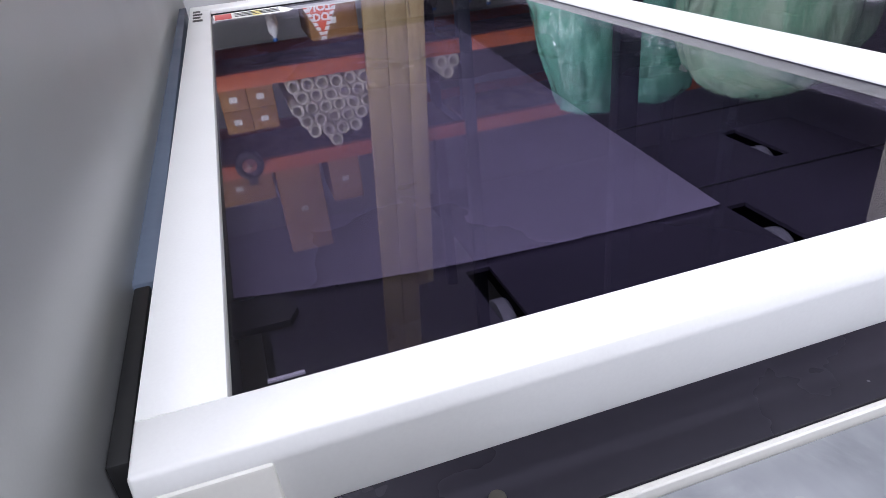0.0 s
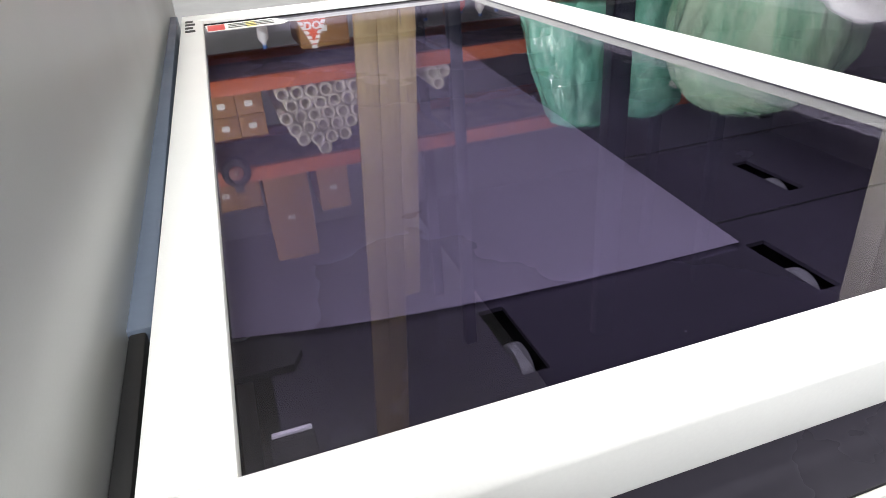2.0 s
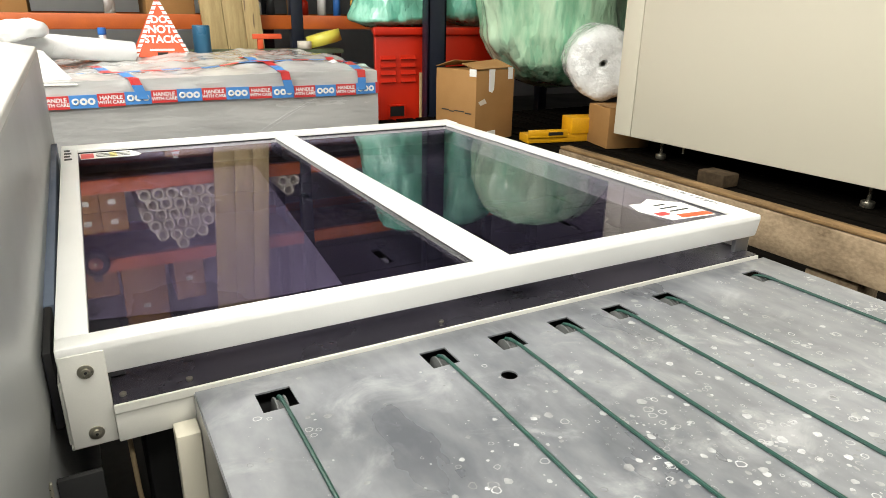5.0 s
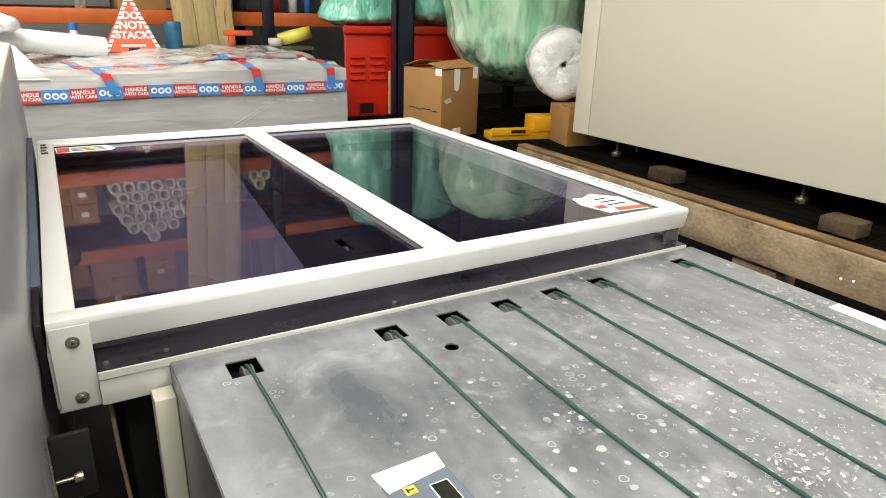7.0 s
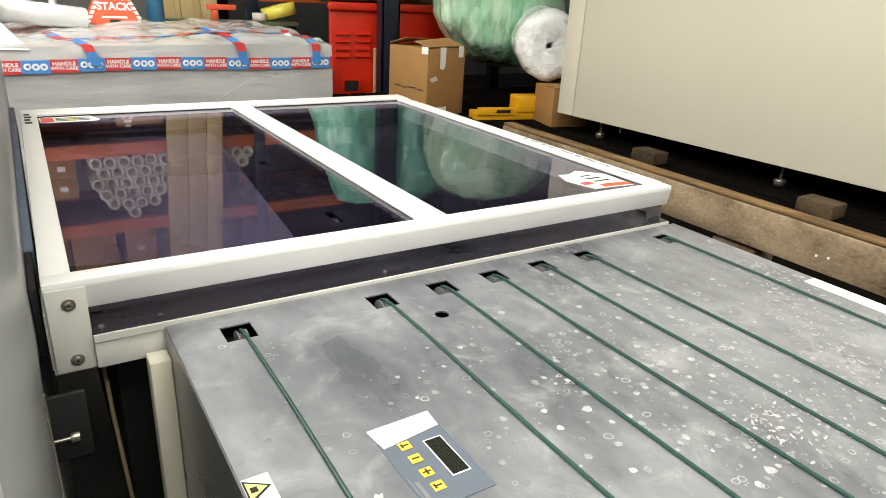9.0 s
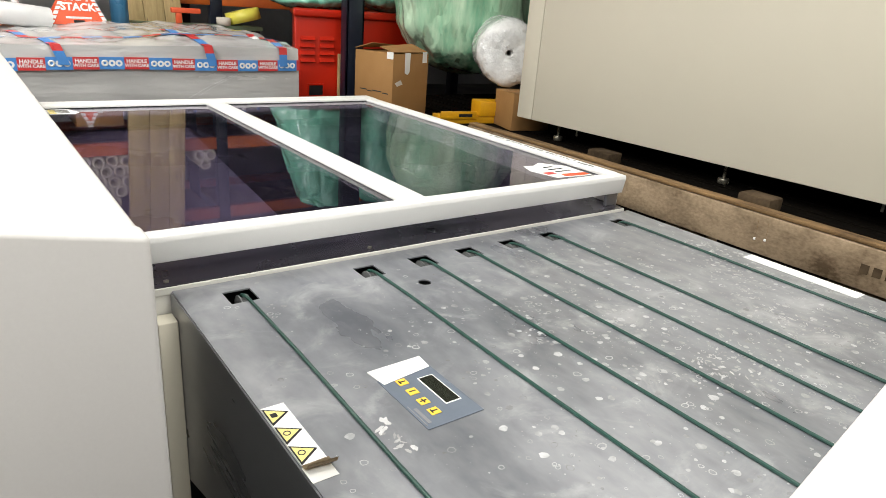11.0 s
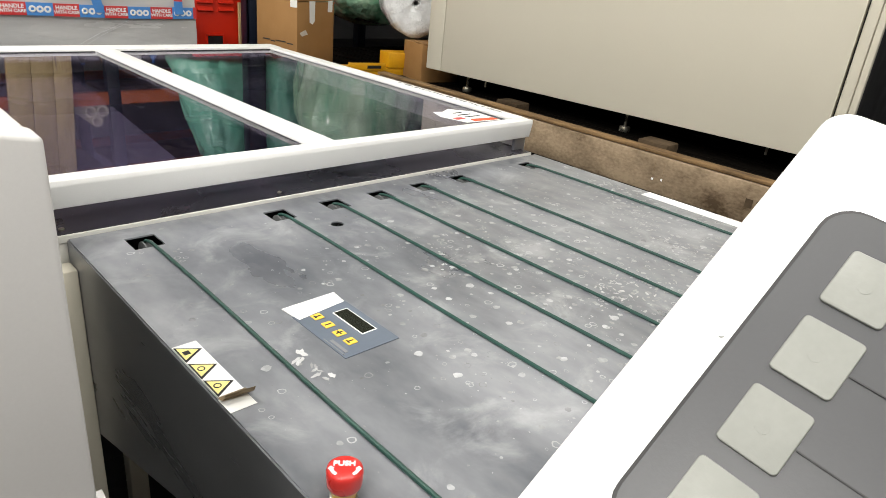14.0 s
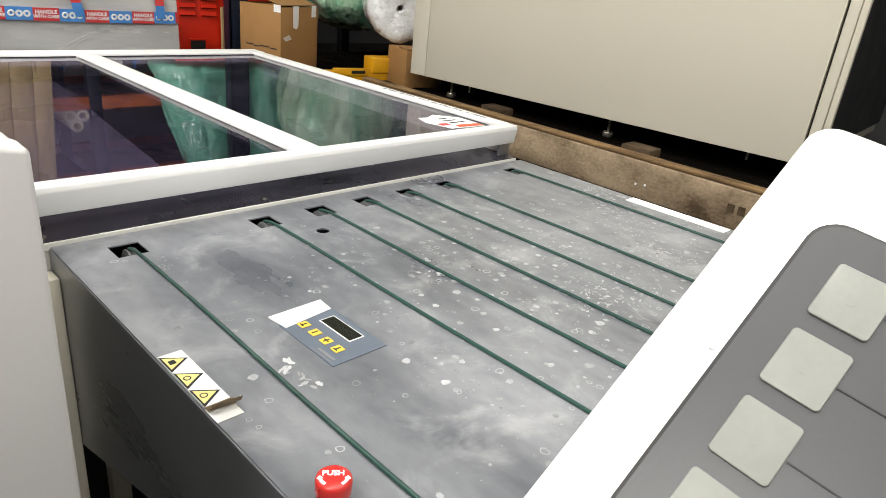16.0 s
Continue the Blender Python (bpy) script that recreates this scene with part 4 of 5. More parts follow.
cab = thing("cream_cabinet", (2.222, 1.742, 0), "large cream painted sheet metal machine cabinet", "cabinet", rz=4.2)
part("front_panel", bx(0.0, 0.03, -2.103, -0.115, 0.842, 2.6, 0.004), M["cream"], cab, "cream front panel")
part("corner_panel", bx(0.0, 0.03, -0.112, 0.0, 0.842, 2.6, 0.004), M["cream"], cab)
part("body", bx(0.032, 1.3, -2.150, -0.004, 0.85, 2.6, 0.004), M["cream"], cab)
part("seam", bx(0.026, 0.0312, -2.113, -2.101, 0.86, 2.6), M["black"], cab, "dark panel joint")
# Black sheet on the closed body paints the dark of an open end.
part("end_opening", bx(0.04, 1.28, -2.165, -2.152, 0.9, 2.55), M["black"], cab, "black sheet standing in for a dark open end")
part("corner_post", bx(-0.003, 0.034, -2.150, -2.112, 0.86, 2.6, 0.006, 3), M["cream"], cab)
part("corner_strip", bx(0.004, 0.034, -2.176, -2.1515, 0.88, 2.6, 0.005, 3), M["cream"], cab)
for fy in (-0.24, -1.24):
    ft = part("levelling_foot", cyl((0.1, fy, 0.742), (0.1, fy, 0.768), 0.026, 18, bev=0.004), M["zinc"], cab, "round levelling foot")
    part("spindle", cyl((0.1, fy, 0.768), (0.1, fy, 0.852), 0.008, 12), M["zinc"], ft)
for fy in (-0.4, -1.90):
    part("hanger_bolt", cyl((0.06, fy, 0.80), (0.06, fy, 0.852), 0.006, 10), M["zinc"], cab)

for k, yy in enumerate((-0.215, -0.245)):
    tg_ = thing("string_tag", (1.376, yy, 0.86), "small white tag on a string at the board", "tag")
    part("tag", bx(1.376, 1.3795, yy - 0.003, yy + 0.003, 0.866 + 0.004 * k, 0.873 + 0.004 * k, 0.001), M["label_white"], tg_)
    part("string", sweep([(1.3775, yy, 0.925), (1.3772, yy - 0.002, 0.895), (1.377, yy, 0.872)], 0.0004, 6), M["top_wood"], tg_)
bdc = thing("stencil_mark", (1.379, -0.62, 0.86), "faint dark stencilled marking on the board", "marking")
for k in range(5):
    part("lettering_bar", bx(1.3785, 1.3798, -0.515 - 0.030 * k, -0.495 - 0.030 * k, 0.872, 0.896), M["dark_block"], bdc)

# ---- wrapped load with tape ----
load = thing("wrapped_load", (0.3, 3.4, 0), "grey stretch-wrapped pallet load with red and blue tape", "pallet load")
LXA, LXB, LYA, LYB = -1.0, 1.347, 2.81, 3.9


def load_top(x, y):
    f = min(1, (y - LYA) / 0.18)
    r = 0.035 * noise.noise(V((x * 2.3, y * 2.1, 0))) + 0.022 * noise.noise(V((x * 7, y * 6, 4))) + 0.008 * noise.noise(V((x * 19, y * 17, 9)))
    return 1.085 + 0.028 * f + r * f + 0.02 * math.sin(x * 2.2) * f + 0.014 * (1 - abs(x - 0.9)) * (x > 0)


bm = bmesh.new()
nx, ny = 150, 60
top = [[bm.verts.new((LXA + (LXB - LXA) * i / nx, LYA + (LYB - LYA) * j / ny, load_top(LXA + (LXB - LXA) * i / nx, LYA + (LYB - LYA) * j / ny))) for j in range(ny + 1)] for i in range(nx + 1)]
for i in range(nx):
    for j in range(ny):
        bm.faces.new((top[i][j], top[i + 1][j], top[i + 1][j + 1], top[i][j + 1]))
nz = 12
prev = [top[i][0] for i in range(nx + 1)]
for k in range(1, nz + 1):
    z = 1.085 - (1.085 - 0.15) * k / nz
    cur = [bm.verts.new((v.co.x, LYA - 0.006 + 0.012 * noise.noise(V((v.co.x * 2, 0, z * 4))), z)) for v in (top[i][0] for i in range(nx + 1))]
    for i in range(nx):
        bm.faces.new((prev[i], cur[i], cur[i + 1], prev[i + 1]))
    prev = cur
prev = [top[nx][j] for j in range(ny + 1)]
cur = [bm.verts.new((LXB + 0.004, v.co.y, 0.15)) for v in prev]
for j in range(ny):
    bm.faces.new((prev[j], cur[j], cur[j + 1], prev[j + 1]))
bmesh.ops.recalc_face_normals(bm, faces=bm.faces[:])
part("film_wrap", bm, M["wrap"], load, "crumpled grey stretch film")
part("pallet", bx(LXA, LXB, LYA + 0.02, LYB, 0, 0.15), M["wood"], load)
part("film_fold", merge(sweep([(0.62, LYA - 0.010, 0.78), (0.80, LYA - 0.012, 0.88), (0.97, LYA - 0.012, 0.955), (1.12, LYA - 0.010, 0.99)], 0.0009), sweep([(0.66, LYA - 0.010, 0.78), (0.83, LYA - 0.012, 0.88), (0.99, LYA - 0.012, 0.955), (1.14, LYA - 0.010, 0.995)], 0.0007)), M["clear_white"], load, "twisted film fold")
seg = 0.1205
x = -0.973
k = 0
while x < LXB - 0.005:
    x1 = min(x + seg, LXB - 0.002)
    zc = 1.000 + 0.004 * math.sin(x * 5) - 0.015 * max(0, -x)
    tp = part("tape", bx(x, x1, LYA - 0.026, LYA - 0.0235, zc - 0.031, zc + 0.031), M["tape_red"] if k % 2 else M["tape_blue"], load, "printed packing tape", smooth=False)
    if x1 - x > 0.1:
        xm = (x + x1) / 2
        up = Matrix.Translation((xm, LYA - 0.0266, zc)) @ pose(0, 0, 0, 90, 0, 0)
        if k % 2:
            part("lettering", merge(text_bm("HANDLE", 0.026, Matrix.Translation((0, 0, 0.011)) @ up), text_bm("WITH CARE", 0.022, Matrix.Translation((0, 0, -0.011)) @ up)), M["print_white"], tp)
        else:
            part("emblem", merge(*[pipe((xm + dx_, LYA - 0.026, zc), (xm + dx_, LYA - 0.027, zc), 0.017, 0.007, 12) for dx_ in (-0.034, 0.0, 0.034)]), M["print_white"], tp)
    x = x1 + 0.0005
    k += 1
for xa, xb in ((-0.04, 0.08), (0.74, 0.82), (1.235, 1.24)):
    n = 16
    for s_ in range(n):
        f0, f1 = s_ / n, (s_ + 1) / n
        pa, pb = [], []
        for f, dst in ((f0, pa), (f1, pb)):
            y = LYA - 0.03 + 0.65 * max(0, f - 0.18)
            xc = xb + (xa - xb) * 1.6 * f
            z = 0.992 + 0.55 * f if f < 0.18 else load_top(xc, max(LYA, y)) + 0.006
            dst.append(V((xc, y, z)))
        a, b = pa[0], pb[0]
        w = 0.024
        part("cross_tape", prism([a - V((w, 0, 0)), a + V((w, 0, 0)), b + V((w, 0, 0)), b - V((w, 0, 0))], (0, -0.0015, 0.0015)), M["tape_red"] if (s_ // 2) % 2 else M["tape_blue"], load, smooth=False)
x = -0.2
k = 0
while x < 1.3:
    pa, pb = V((x, 3.0, load_top(x, 3.0) + 0.006)), V((x + 0.1, 3.0, load_top(x + 0.1, 3.0) + 0.006))
    w = V((0, 0.024, 0))
    part("top_tape", prism([pa - w, pb - w, pb + w, pa + w], (0, 0, 0.0015)), M["tape_red"] if k % 2 else M["tape_blue"], load, smooth=False)
    x += 0.1
    k += 1

# sign pyramid
SX, SY, sw, sh, sb = 0.287, 3.60, 0.160, 0.345, 1.138
sign = thing("warning_pyramid", (SX, SY, sb), "orange card pyramid reading do not stack on the load", "sign")
apex = V((SX + 0.01, SY + 0.10, sb + sh))
cs = [V((SX - sw, SY, sb)), V((SX + sw, SY, sb)), V((SX + sw, SY + 0.2, sb)), V((SX - sw, SY + 0.2, sb))]
bm = bmesh.new()
vs = [bm.verts.new(c) for c in cs]
vt = bm.verts.new(apex)
for a in range(4):
    bm.faces.new((vs[a], vs[(a + 1) % 4], vt))
bm.faces.new(list(reversed(vs)))
part("card", bm, M["sign_orange"], sign, smooth=False)
face_up = (apex - V((SX, SY, sb))).normalized()
tilt = math.degrees(math.atan2(face_up.z, face_up.y))
for body, f, sz in (("DO", 0.635, 0.060), ("NOT", 0.465, 0.064), ("STACK", 0.295, 0.061)):
    c = V((SX, SY, sb)) + face_up * (sh * f)
    t = part("lettering", text_bm(body, sz, Matrix.Translation(c + V((0, -0.0025, 0.001))) @ pose(0, 0, 0, tilt, 0, 0)), M["print_white"], sign)
c = V((SX, SY, sb)) + face_up * (sh * 0.12)
part("lettering_bar", bx(SX - 0.07, SX + 0.07, c.y - 0.003, c.y - 0.001, c.z - 0.006, c.z + 0.006), M["print_white"], sign)
part("grip_hole", bx(SX - 0.03, SX + 0.03, SY - 0.001, SY + 0.004, sb + 0.004, sb + 0.026), M["black"], sign)
for sgn in (-1, 1):
    a, b = cs[0 if sgn < 0 else 1], apex
    n = 13
    for k in range(n):
        p, q = a.lerp(b, (k + 0.12) / n), a.lerp(b, (k + 0.82) / n)
        part("edge_dash", prism([p + V((sgn * 0.004, -0.003, 0)), p - V((sgn * 0.020, 0.003, 0)), q - V((sgn * 0.020, 0.003, 0)), q + V((sgn * 0.004, -0.003, 0))], (0, -0.001, 0)), M["print_white"], sign, smooth=False)

# rolled film and loose polythene on the load
solid("film_roll", cyl((-0.75, 3.35, 1.27), (0.12, 3.5, 1.17), 0.062, 20, bev=0.006), M["white_film"], "white film roll lying on the load", "film roll")
solid("polythene_sheet", blob(-0.42, 3.3, 1.30, 0.12, 0.12, 0.05, 0.03, 9, 2.0), M["white_film"], "crumpled white polythene on the load", "polythene")
solid("paper_sheet", prism([(-0.55, LYA - 0.008, 1.075), (-0.20, LYA - 0.008, 1.068), (-0.33, 3.2, 1.20), (-0.5, 3.3, 1.23)], (0, 0, 0.004)), M["label_white"], "white paper sheet under the film", "paper", smooth=False)
solid("film_knot", blob(1.12, 2.95, 1.125, 0.035, 0.03, 0.022, 0.02, 25, 5, 3), M["clear_white"], "knotted white film end", "film")

can = thing("blue_canister", (0.56, 3.84, 1.12), "blue plastic canister standing behind the sign", "canister")
part("body", cyl((0.56, 3.84, 1.125), (0.56, 3.84, 1.315), 0.055, 20, bev=0.008), M["blue_can"], can)
btl = thing("spray_bottle", (-0.02, 3.78, 1.12), "clear bottle with blue cap on the load", "bottle")
part("body", cyl((-0.02, 3.78, 1.125), (-0.02, 3.78, 1.26), 0.035, 18, 0.02, bev=0.004), M["clear_white"], btl)
part("cap", cyl((-0.02, 3.78, 1.26), (-0.02, 3.78, 1.30), 0.024, 16, bev=0.003), M["blue_plastic"], btl)

# ---- red cabinet, bags, carton ----
red = thing("red_cabinet", (2.1, 3.6, 0), "red painted metal bin with louvres", "storage bin")
BIN = [(1.585, 3.40), (2.62, 3.40), (2.62, 4.0), (1.83, 4.0)]
bm = prism([(x, y, 0.45) for x, y in BIN], (0, 0, 0.82))
bmesh.ops.bevel(bm, geom=bm.edges[:], offset=0.012, segments=3, affect="EDGES", profile=0.5)
part("body", bm, M["red_paint"], red)
bm = prism([(1.567, 3.375, 1.262), (2.64, 3.375, 1.262), (2.64, 4.01, 1.262), (1.815, 4.01, 1.262)], (0, 0, 0.055))
bmesh.ops.bevel(bm, geom=bm.edges[:], offset=0.014, segments=3, affect="EDGES", profile=0.5)
part("lid", bm, M["red_paint"], red, "overhanging red lid")
part("plinth", prism([(1.62, 3.43, 0), (2.6, 3.43, 0), (2.6, 3.98, 0), (1.85, 3.98, 0)], (0, 0, 0.45)), M["black"], red, smooth=False)
for cx in (1.68, 1.83):
    for k in range(4):
        z = 1.135 - k * 0.050
        part("louvre", prism([(cx - 0.055, 3.40, z), (cx - 0.055, 3.40, z - 0.03), (cx - 0.055, 3.382, z - 0.026)], (0.11, 0, 0)), M["red_paint"], red, smooth=False)
part("handle_recess", bx(1.69, 1.80, 3.394, 3.41, 0.725, 0.795), M["black"], red, "dark recessed handle")
part("handle_rim", merge(bx(1.682, 1.69, 3.388, 3.402, 0.715, 0.805), bx(1.80, 1.808, 3.388, 3.402, 0.715, 0.805), bx(1.69, 1.80, 3.388, 3.402, 0.795, 0.805)), M["red_paint"], red)
solid("timber_batten", bx(1.90, 1.985, 3.34, 3.365, 0, 1.02, 0.003), M["pine"], "pale timber batten leaning by the red bin", "timber")

upr = thing("rack_upright", (1.95, 3.24, 0), "dark blue steel rack upright", "rack upright")
part("upright", merge(bx(1.885, 2.02, 3.20, 3.215, 0, 3.6, 0.003), bx(1.885, 1.90, 3.2, 3.29, 0, 3.6, 0.003), bx(2.005, 2.02, 3.2, 3.29, 0, 3.6, 0.003)), M["rack_blue"], upr)
part("base_plate", bx(1.86, 2.05, 3.18, 3.31, 0, 0.01), M["rack_blue"], upr)

carton = thing("carton", (1.685, 2.25, 0.742), "tall brown cardboard carton with torn tape", "cardboard box", rz=16)
part("body", bx(0.0, 0.32, 0.0, 0.31, 0, 0.385, 0.004), M["card"], carton)
part("flap", prism([(0.0, 0.0, 0.392), (0.30, 0.0, 0.392), (0.295, 0.12, 0.427), (0.01, 0.12, 0.414)], (0, 0, 0.004)), M["card"], carton, smooth=False)
part("flap", prism([(0.0, 0.31, 0.392), (0.30, 0.31, 0.392), (0.30, 0.17, 0.410), (0.0, 0.17, 0.432)], (0, 0, 0.004)), M["card"], carton, smooth=False)
part("tape_strip", prism([(0.10, -0.0015, 0.39), (0.15, -0.0015, 0.39), (0.146, -0.0015, 0.282), (0.13, -0.0015, 0.264), (0.104, -0.0015, 0.274)], (0, 0.001, 0)), M["label_white"], carton, "white tape remnant", smooth=False)
part("tape_strip", bx(0.10, 0.17, -0.0015, 0.0, 0.0, 0.055), M["label_white"], carton)
part("tape_strip", bx(0.262, 0.302, -0.0015, 0.0, 0.33, 0.394), M["label_white"], carton)
part("tape_strip", bx(-0.0015, 0.0, 0.0, 0.05, 0.355, 0.394), M["label_white"], carton)
part("tear", prism([(0.02, -0.001, 0.22), (0.07, -0.001, 0.235), (0.09, -0.001, 0.21), (0.04, -0.001, 0.20)], (0, 0.0008, 0)), M["card_pale"], carton, "torn pale patch", smooth=False)
for k, (ya, yb) in enumerate(((0.03, 0.075), (0.085, 0.16), (0.165, 0.20), (0.205, 0.26))):
    part("handwriting", bx(-0.0015, 0.0, ya, yb, 0.152 + 0.006 * (k % 2), 0.158 + 0.006 * (k % 2)), M["ink"], carton, "dark handwritten line")

# yellow parts, small carton, rolls
ym = thing("yellow_bracket", (2.205, 2.08, 0.742), "yellow painted steel bracket on the timber base", "steel bracket", rz=-12)
part("plate", bx(-0.26, 0.22, -0.02, 0.10, 0.0, 0.045, 0.004), M["yellow_metal"], ym)
part("upright_box", bx(0.0, 0.20, -0.03, 0.10, 0.045, 0.135, 0.006), M["yellow_metal"], ym)
part("flange", bx(-0.26, -0.02, -0.03, -0.02, 0.03, 0.075, 0.003), M["yellow_metal"], ym)
part("slot", bx(-0.14, -0.05, -0.0315, -0.03, 0.042, 0.06), M["black"], ym)
sc_ = thing("small_carton", (2.40, 1.90, 0.742), "small brown carton on the timber base", "cardboard box", rz=-14)
part("body", bx(-0.125, 0.13, -0.12, 0.12, 0, 0.215, 0.004), M["card"], sc_)
part("flap", prism([(-0.125, -0.12, 0.216), (0.13, -0.12, 0.216), (0.13, -0.005, 0.222), (-0.125, -0.005, 0.222)], (0, 0, 0.003)), M["card"], sc_, smooth=False)


def wrap_roll(name, p0, p1, r, core, material, label, amount, seed):
    p0, p1 = V(p0), V(p1)
    ob = thing(name, (0, 0, 0), label, "bubble wrap")
    ob.location = (p0 + p1) / 2 - V((0, 0, r))
    origin[ob] = (Matrix.Translation(-ob.location), False)
    d = (p1 - p0).length
    bm = bmesh.new()
    n, m_ = 56, 20
    rings = []
    prof = [(core, 0.02), (core * 1.2, 0.0), (r * 0.6, -0.012), (r * 0.86, -0.004), (r * 0.97, 0.02)] + [(r, 0.02 + (d - 0.04) * q / m_) for q in range(1, m_)] + [(r * 0.97, d - 0.02), (r * 0.8, d), (core, d)]
    for rad, z in prof:
        rings.append([bm.verts.new((rad * math.cos(2 * math.pi * i / n), rad * math.sin(2 * math.pi * i / n), z)) for i in range(n)])
    for A, B in zip(rings, rings[1:]):
        for i in range(n):
            bm.faces.new((A[i], A[(i + 1) % n], B[(i + 1) % n], B[i]))
    bmesh.ops.recalc_face_normals(bm, faces=bm.faces[:])
    lumpy(bm, amount, 9, seed)
    bm.transform(Matrix.Translation(p0) @ (p1 - p0).to_track_quat("Z", "Y").to_matrix().to_4x4())
    part("roll", bm, material, ob)
    ax = (p1 - p0).normalized()
    part("core", pipe(p0 + ax * 0.015, p1 - ax * 0.015, core, core * 0.75), M["light_grey"], ob, "pale core")
    return ob


wrap_roll("bubble_wrap_roll", (2.36, 2.02, 1.165), (3.0, 2.9, 1.165), 0.20, 0.020, M["bubble"], "clear bubble wrap roll lying on the carton", 0.016, 1.0)


def folded_bag(cx, cy, cz, rx, ry, rz, seed, material, parent, folds=9, depth=0.05, square=1.9, taper=0.12, lean=0.0):
    """A full plastic bag with upright folds and a creased skin."""
    bm = bmesh.new()
    bmesh.ops.create_icosphere(bm, subdivisions=5, radius=1)
    for v in bm.verts:
        p = v.co.copy()
        a = math.atan2(p.y, p.x)
        rad = math.hypot(p.x, p.y)
        box = min(1.0, rad * square) ** 0.8 * (1 - taper * p.z) / max(rad, 1e-6)
        w = noise.noise(V((p.x * 2, p.y * 2, p.z * 0.7 + seed)))
        f = 1 + depth * math.sin(folds * a + 4 * w) + depth * 0.6 * math.sin(folds * 2.3 * a + 6 * w + 2 * p.z) + 0.08 * noise.noise(p * 2.2 + V((seed, 0, 0)))
        r = noise.ridged_multi_fractal(V((p.x * 3, p.y * 3, p.z * 1.4)) + V((seed, 0, 0)), 1.0, 2.0, 3, 1.0, 2.0)
        f += 0.022 * (r - 1)
        k = box * f
        v.co = V((cx + p.x * rx * k + lean * p.z, cy + p.y * ry * k, cz + p.z * rz * (1 + 0.06 * noise.noise(p * 3 + V((0, seed, 0))))))
    return part("bag", bm, material, parent)


gb = thing("green_wrap_bundle", (2.72, 3.0, 0.95), "large pale green bubble wrap bundle in plastic", "bubble wrap")
folded_bag(2.80, 3.02, 1.485, 0.585, 0.42, 0.565, 31.0, M["green_roll"], gb, 11, 0.020, 1.08, 0.0, -0.05)
bag1 = thing("green_bag", (1.8, 3.6, 1.30), "green plastic bag of wrap on the red bin", "plastic bag", "green bags on the bin")
folded_bag(1.90, 3.64, 1.745, 0.285, 0.215, 0.445, 8.0, M["green_bag"], bag1, 8, 0.022, 2.0, 0.22, 0.07)
bag2 = thing("green_bag", (2.4, 3.6, 1.30), "green plastic bag of wrap on the red bin", "plastic bag", "green bags on the bin")
folded_bag(2.50, 3.66, 1.765, 0.27, 0.20, 0.45, 15.0, M["green_bag"], bag2, 8, 0.022, 1.6, 0.22, -0.03)
part("paper_tag", prism([(2.455, 3.425, 1.94), (2.515, 3.425, 1.97), (2.545, 3.425, 1.91), (2.485, 3.425, 1.88)], (0, -0.004, 0)), M["label_white"], bag2, smooth=False)

# ---- rack with goods ----
RY = 4.25
rack = thing("pallet_rack", (0.6, 4.7, 0), "orange and blue steel pallet rack with goods", "rack")
for x in (-1.35, 1.28, 3.6):
    for y in (RY, RY + 0.85):
        part("upright", bx(x, x + 0.09, y, y + 0.08, 0, 4.2, 0.004), M["rack_blue"], rack, "dark blue upright")
for xa, xb in ((-1.26, 1.28), (1.37, 3.6)):
    for z in (0.25, 1.325, 1.755, 2.346):
        for y in (RY, RY + 0.86):
            part("beam", bx(xa, xb, y, y + 0.05, z - 0.05, z + 0.05, 0.006), M["orange"], rack, "orange box beam")
        part("shelf_board", bx(xa, xb, RY + 0.05, RY + 0.86, z + 0.02, z + 0.045), M["wood"], rack)
post = thing("timber_planks", (0.93, 4.12, 0), "upright pale pine planks in front of the rack", "timber")
for x, w, y, h in ((0.720, 0.142, 4.15, 4.9), (0.865, 0.136, 4.148, 4.86), (1.004, 0.118, 4.15, 3.5)):
    lean = -0.068 * h
    bm = prism([(x, y, 0), (x + w, y, 0), (x + w + lean, y, h), (x + lean, y, h)], (0, 0.05, 0))
    bmesh.ops.bevel(bm, geom=bm.edges[:], offset=0.003, segments=2, affect="EDGES", profile=0.5)
    part("plank", bm, M["pine"], post)


rng = random.Random(9)
rows = [6, 6, 6, 6, 4, 1]
TR = 0.046
proto = None
for r_, cnt in enumerate(rows):
    for k in range(cnt):
        x = 0.07 + TR + k * TR * 2.06 + (r_ % 2) * TR + (r_ >= 4) * 0.09 + (r_ >= 5) * 0.09
        z = 1.801 + TR + r_ * TR * 1.74
        if proto is None:
            proto = solid("cardboard_tube", pipe((x, RY + 0.0, z), (x, RY + 0.9, z), TR, TR * 0.62), M["card_pale"], "pale cardboard tube stacked on the rack", "cardboard tube", "tubes stacked on the rack")
            z0 = z - TR
            continue
        copy_thing(proto, Matrix.Translation((x, RY + 0.45 + rng.uniform(-0.02, 0.02), z - TR)))
for dx_, dz_ in ((1.17, 0), (1.255, 0), (1.21, 0.075)):
    copy_thing(proto, Matrix.Translation((dx_ - 0.03, RY + 0.45, 1.801 + dz_)))


def goods_box(x0, x1, y0, y1, z0, z1, label="brown cardboard box on the rack shelf", material="card"):
    b = thing("cardboard_box", ((x0 + x1) / 2, (y0 + y1) / 2, z0), label, "cardboard box", "boxes on the rack")
    part("box", bx(x0, x1, y0, y1, z0, z1, 0.005), M[material], b)
    xm = (x0 + x1) / 2
    part("label", bx(xm - 0.03, xm + 0.02, y0 - 0.002, y0, (z0 + z1) / 2 - 0.018, (z0 + z1) / 2 + 0.018), M["label_white"], b)


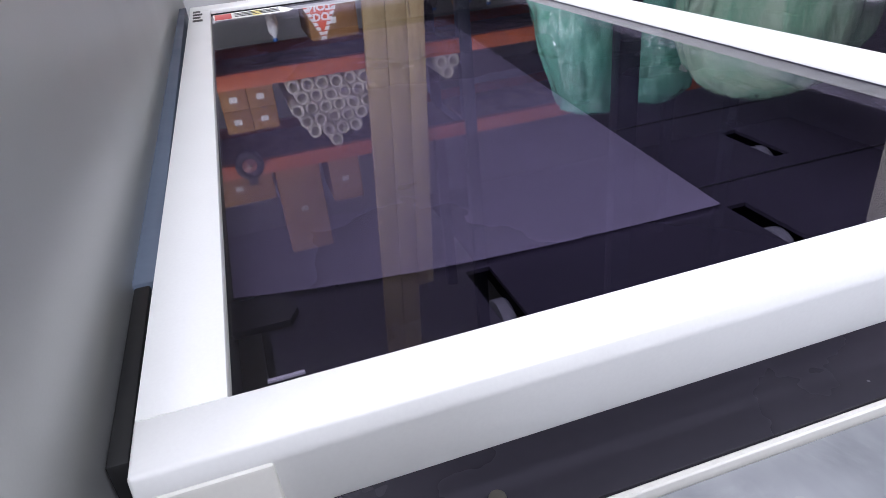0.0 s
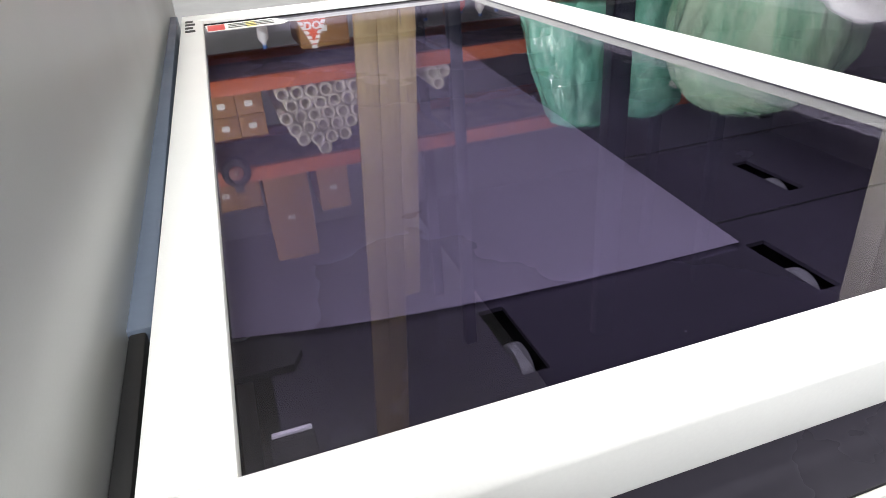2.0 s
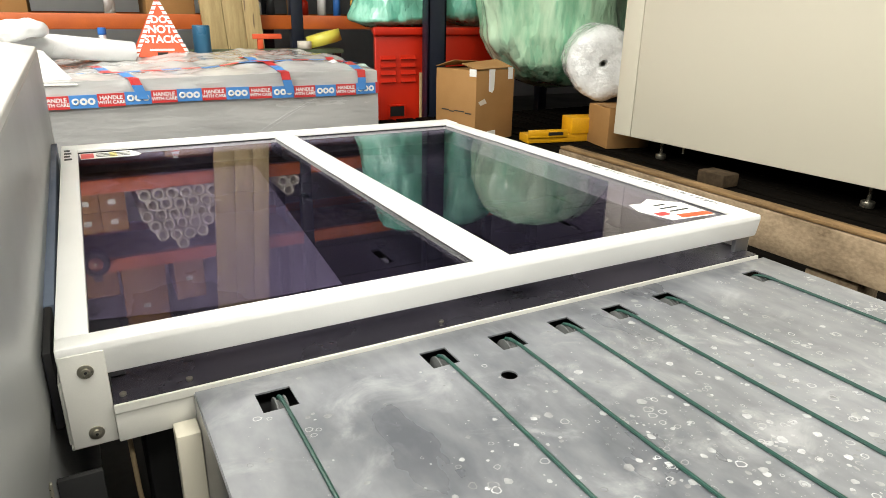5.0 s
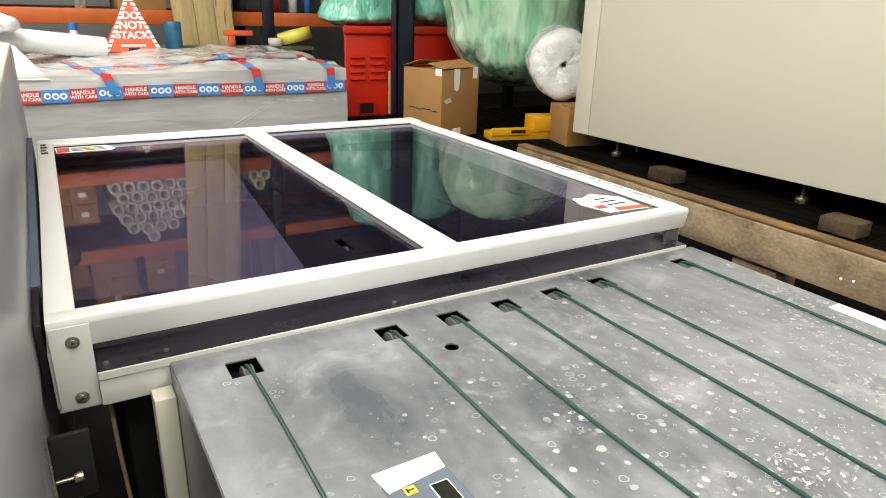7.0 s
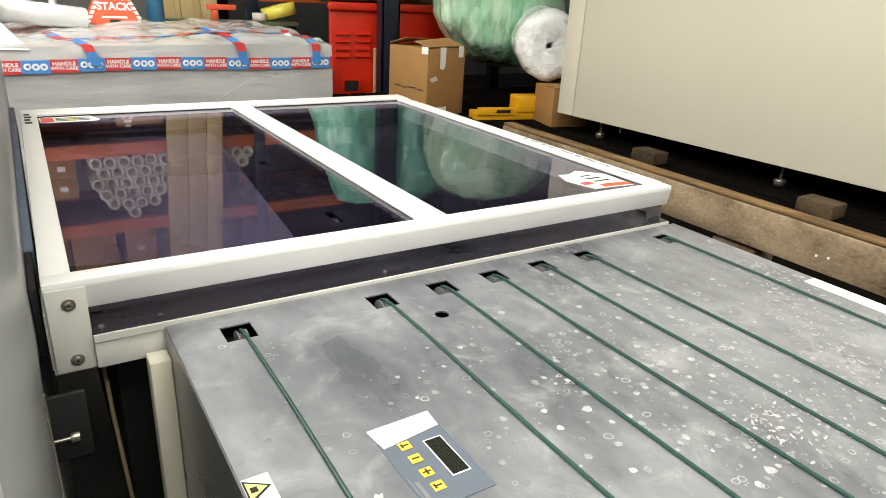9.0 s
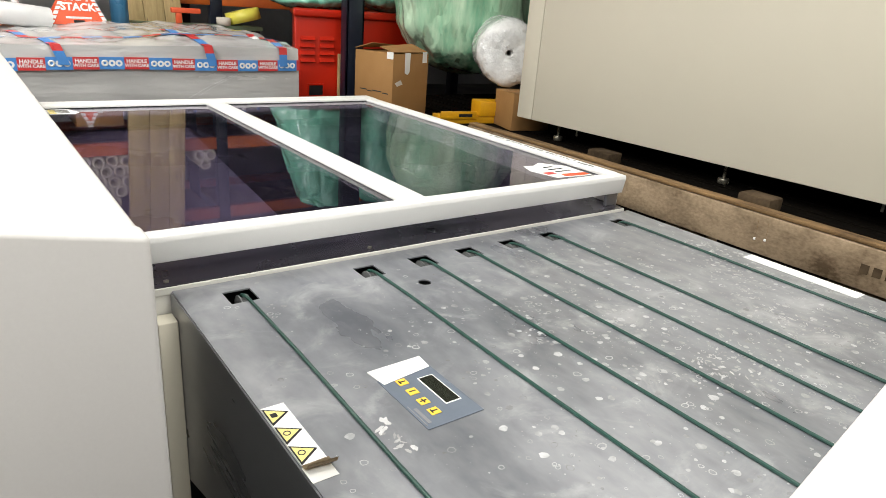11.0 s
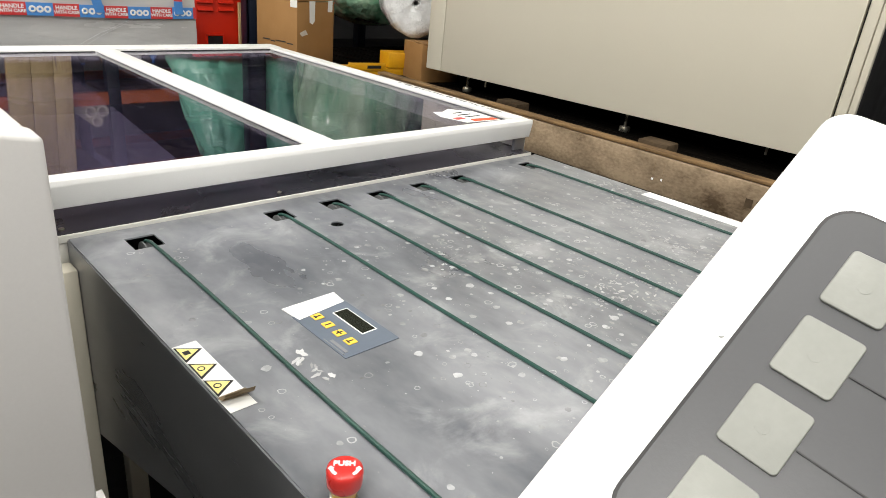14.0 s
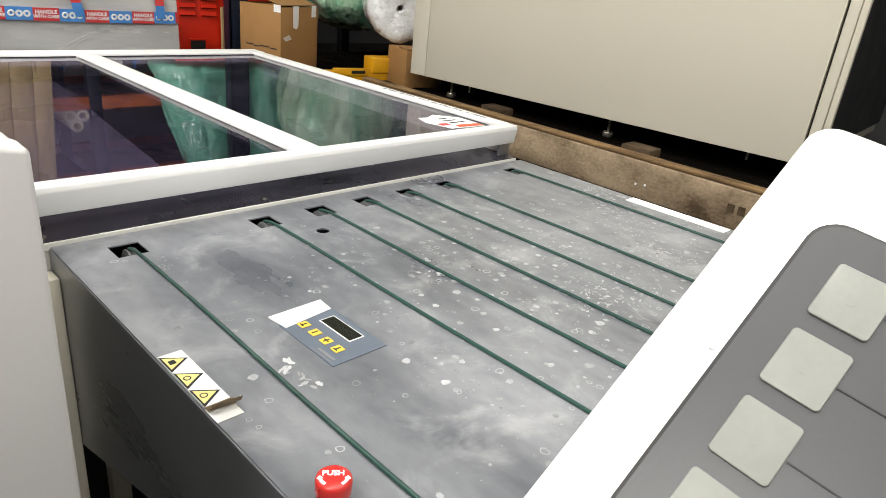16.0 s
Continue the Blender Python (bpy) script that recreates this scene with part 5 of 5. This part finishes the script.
for i in range(2):
    for j in range(2):
        goods_box(-0.355 + 0.172 * i, -0.185 + 0.172 * i, RY + 0.03, RY + 0.4, 1.801 + 0.148 * j, 1.947 + 0.148 * j)
goods_box(-0.115, 0.187, RY + 0.04, RY + 0.5, 2.392, 3.05)
goods_box(0.253, 0.47, RY + 0.04, RY + 0.5, 2.392, 2.72)
goods_box(-0.6, -0.14, RY + 0.1, RY + 0.6, 2.392, 2.62)
goods_box(0.3, 0.62, RY + 0.1, RY + 0.6, 1.372, 1.60)
goods_box(-0.9, -0.4, RY + 0.1, RY + 0.6, 1.372, 1.62)
wheel = thing("black_wheel", (-0.27, RY + 0.05, 2.18), "black rubber wheel with bright hub hung on the rack", "wheel")
part("tyre", pipe((-0.27, RY - 0.05, 2.30), (-0.27, RY + 0.02, 2.30), 0.095, 0.05), M["black"], wheel)
part("hub", cyl((-0.27, RY - 0.055, 2.30), (-0.27, RY + 0.02, 2.30), 0.05, 16, bev=0.008), M["rust_hub"], wheel)
part("cap", cyl((-0.27, RY - 0.065, 2.30), (-0.27, RY - 0.055, 2.30), 0.012, 12, bev=0.002), M["zinc"], wheel)
part("hanger", bx(-0.30, -0.24, RY - 0.02, RY, 2.31, 2.45), M["rack_blue"], wheel)


def bottle(x, y, z, h, r, material, label):
    b = thing("bottle", (x, y, z), label, "bottle", "bottles on the rack shelf")
    bm = lathe([(r, 0), (r, h * 0.62), (r * 0.9, h * 0.72), (r * 0.4, h * 0.82), (r * 0.38, h * 0.9)], 16)
    bm.transform(Matrix.Translation((x, y, z)))
    part("body", bm, material, b)
    part("cap", cyl((x, y, z + h * 0.9), (x, y, z + h), r * 0.45, 14), M["blue_plastic"], b)


rng = random.Random(21)
mats = ["label_white", "blue_plastic", "dark_grey", "amber", "clear_white", "red_paint", "card"]
for k in range(26):
    x = -0.3 + k * 0.125 + rng.uniform(-0.02, 0.02)
    if x < 0.7 and k != 3:
        continue
    bottle(x, RY + 0.12 + rng.uniform(0, 0.1), 1.372, rng.uniform(0.12, 0.22), rng.uniform(0.024, 0.038), M[rng.choice(mats)], "small bottle on the rack shelf")
bench = thing("packing_bench", (1.2, 4.0, 0), "low cluttered packing bench before the rack", "bench")
part("top", bx(0.2, 1.56, 3.92, 4.10, 1.12, 1.15, 0.003), M["olive"], bench)
for x in (0.25, 1.5):
    part("leg", bx(x, x + 0.05, 3.95, 4.0, 0, 1.12), M["rack_blue"], bench)
yt = thing("yellow_tape_roll", (1.45, 4.0, 1.15), "yellow strapping tape roll on the bench", "tape roll")
bm = pipe((1.45, 4.0, 1.155), (1.45, 4.0, 1.235), 0.125, 0.07, 32)
bm.transform(Matrix.Translation((1.45, 4.0, 1.182)) @ pose(0, 0, 0, -4, -14, 0) @ Matrix.Translation((-1.45, -4.0, -1.155)))
part("tape", bm, M["yellow_tape"], yt)
goods = thing("tape_roll", (1.28, 3.96, 1.15), "pale masking tape roll on the bench", "tape roll")
part("tape", pipe((1.28, 3.96, 1.151), (1.28, 3.96, 1.205), 0.05, 0.03), M["card_pale"], goods)
tg = thing("tape_gun", (1.0, 3.98, 1.15), "orange tape gun lying on the bench", "tape gun")
part("body", bx(0.92, 1.12, 3.96, 4.0, 1.22, 1.255, 0.006), M["sign_orange"], tg)
part("handle", bx(0.95, 0.99, 3.965, 3.995, 1.151, 1.22, 0.006), M["sign_orange"], tg)

# ---- ceiling lamp housings ----
for lx, ly, lz, ln, lw, lp, la in LAMPS:
    lt = thing("ceiling_light", (lx, ly, lz + 0.02), "white strip light below the roof", "ceiling light", "strip lights")
    part("housing", bx(lx - ln / 2, lx + ln / 2, ly - lw / 2, ly + lw / 2, lz + 0.02, lz + 0.09, 0.005), M["label_white"], lt)
    for sx in (-0.8, 0.8):
        part("hanger", cyl((lx + sx, ly, lz + 0.09), (lx + sx, ly, 5.0), 0.006, 8), M["zinc"], lt)
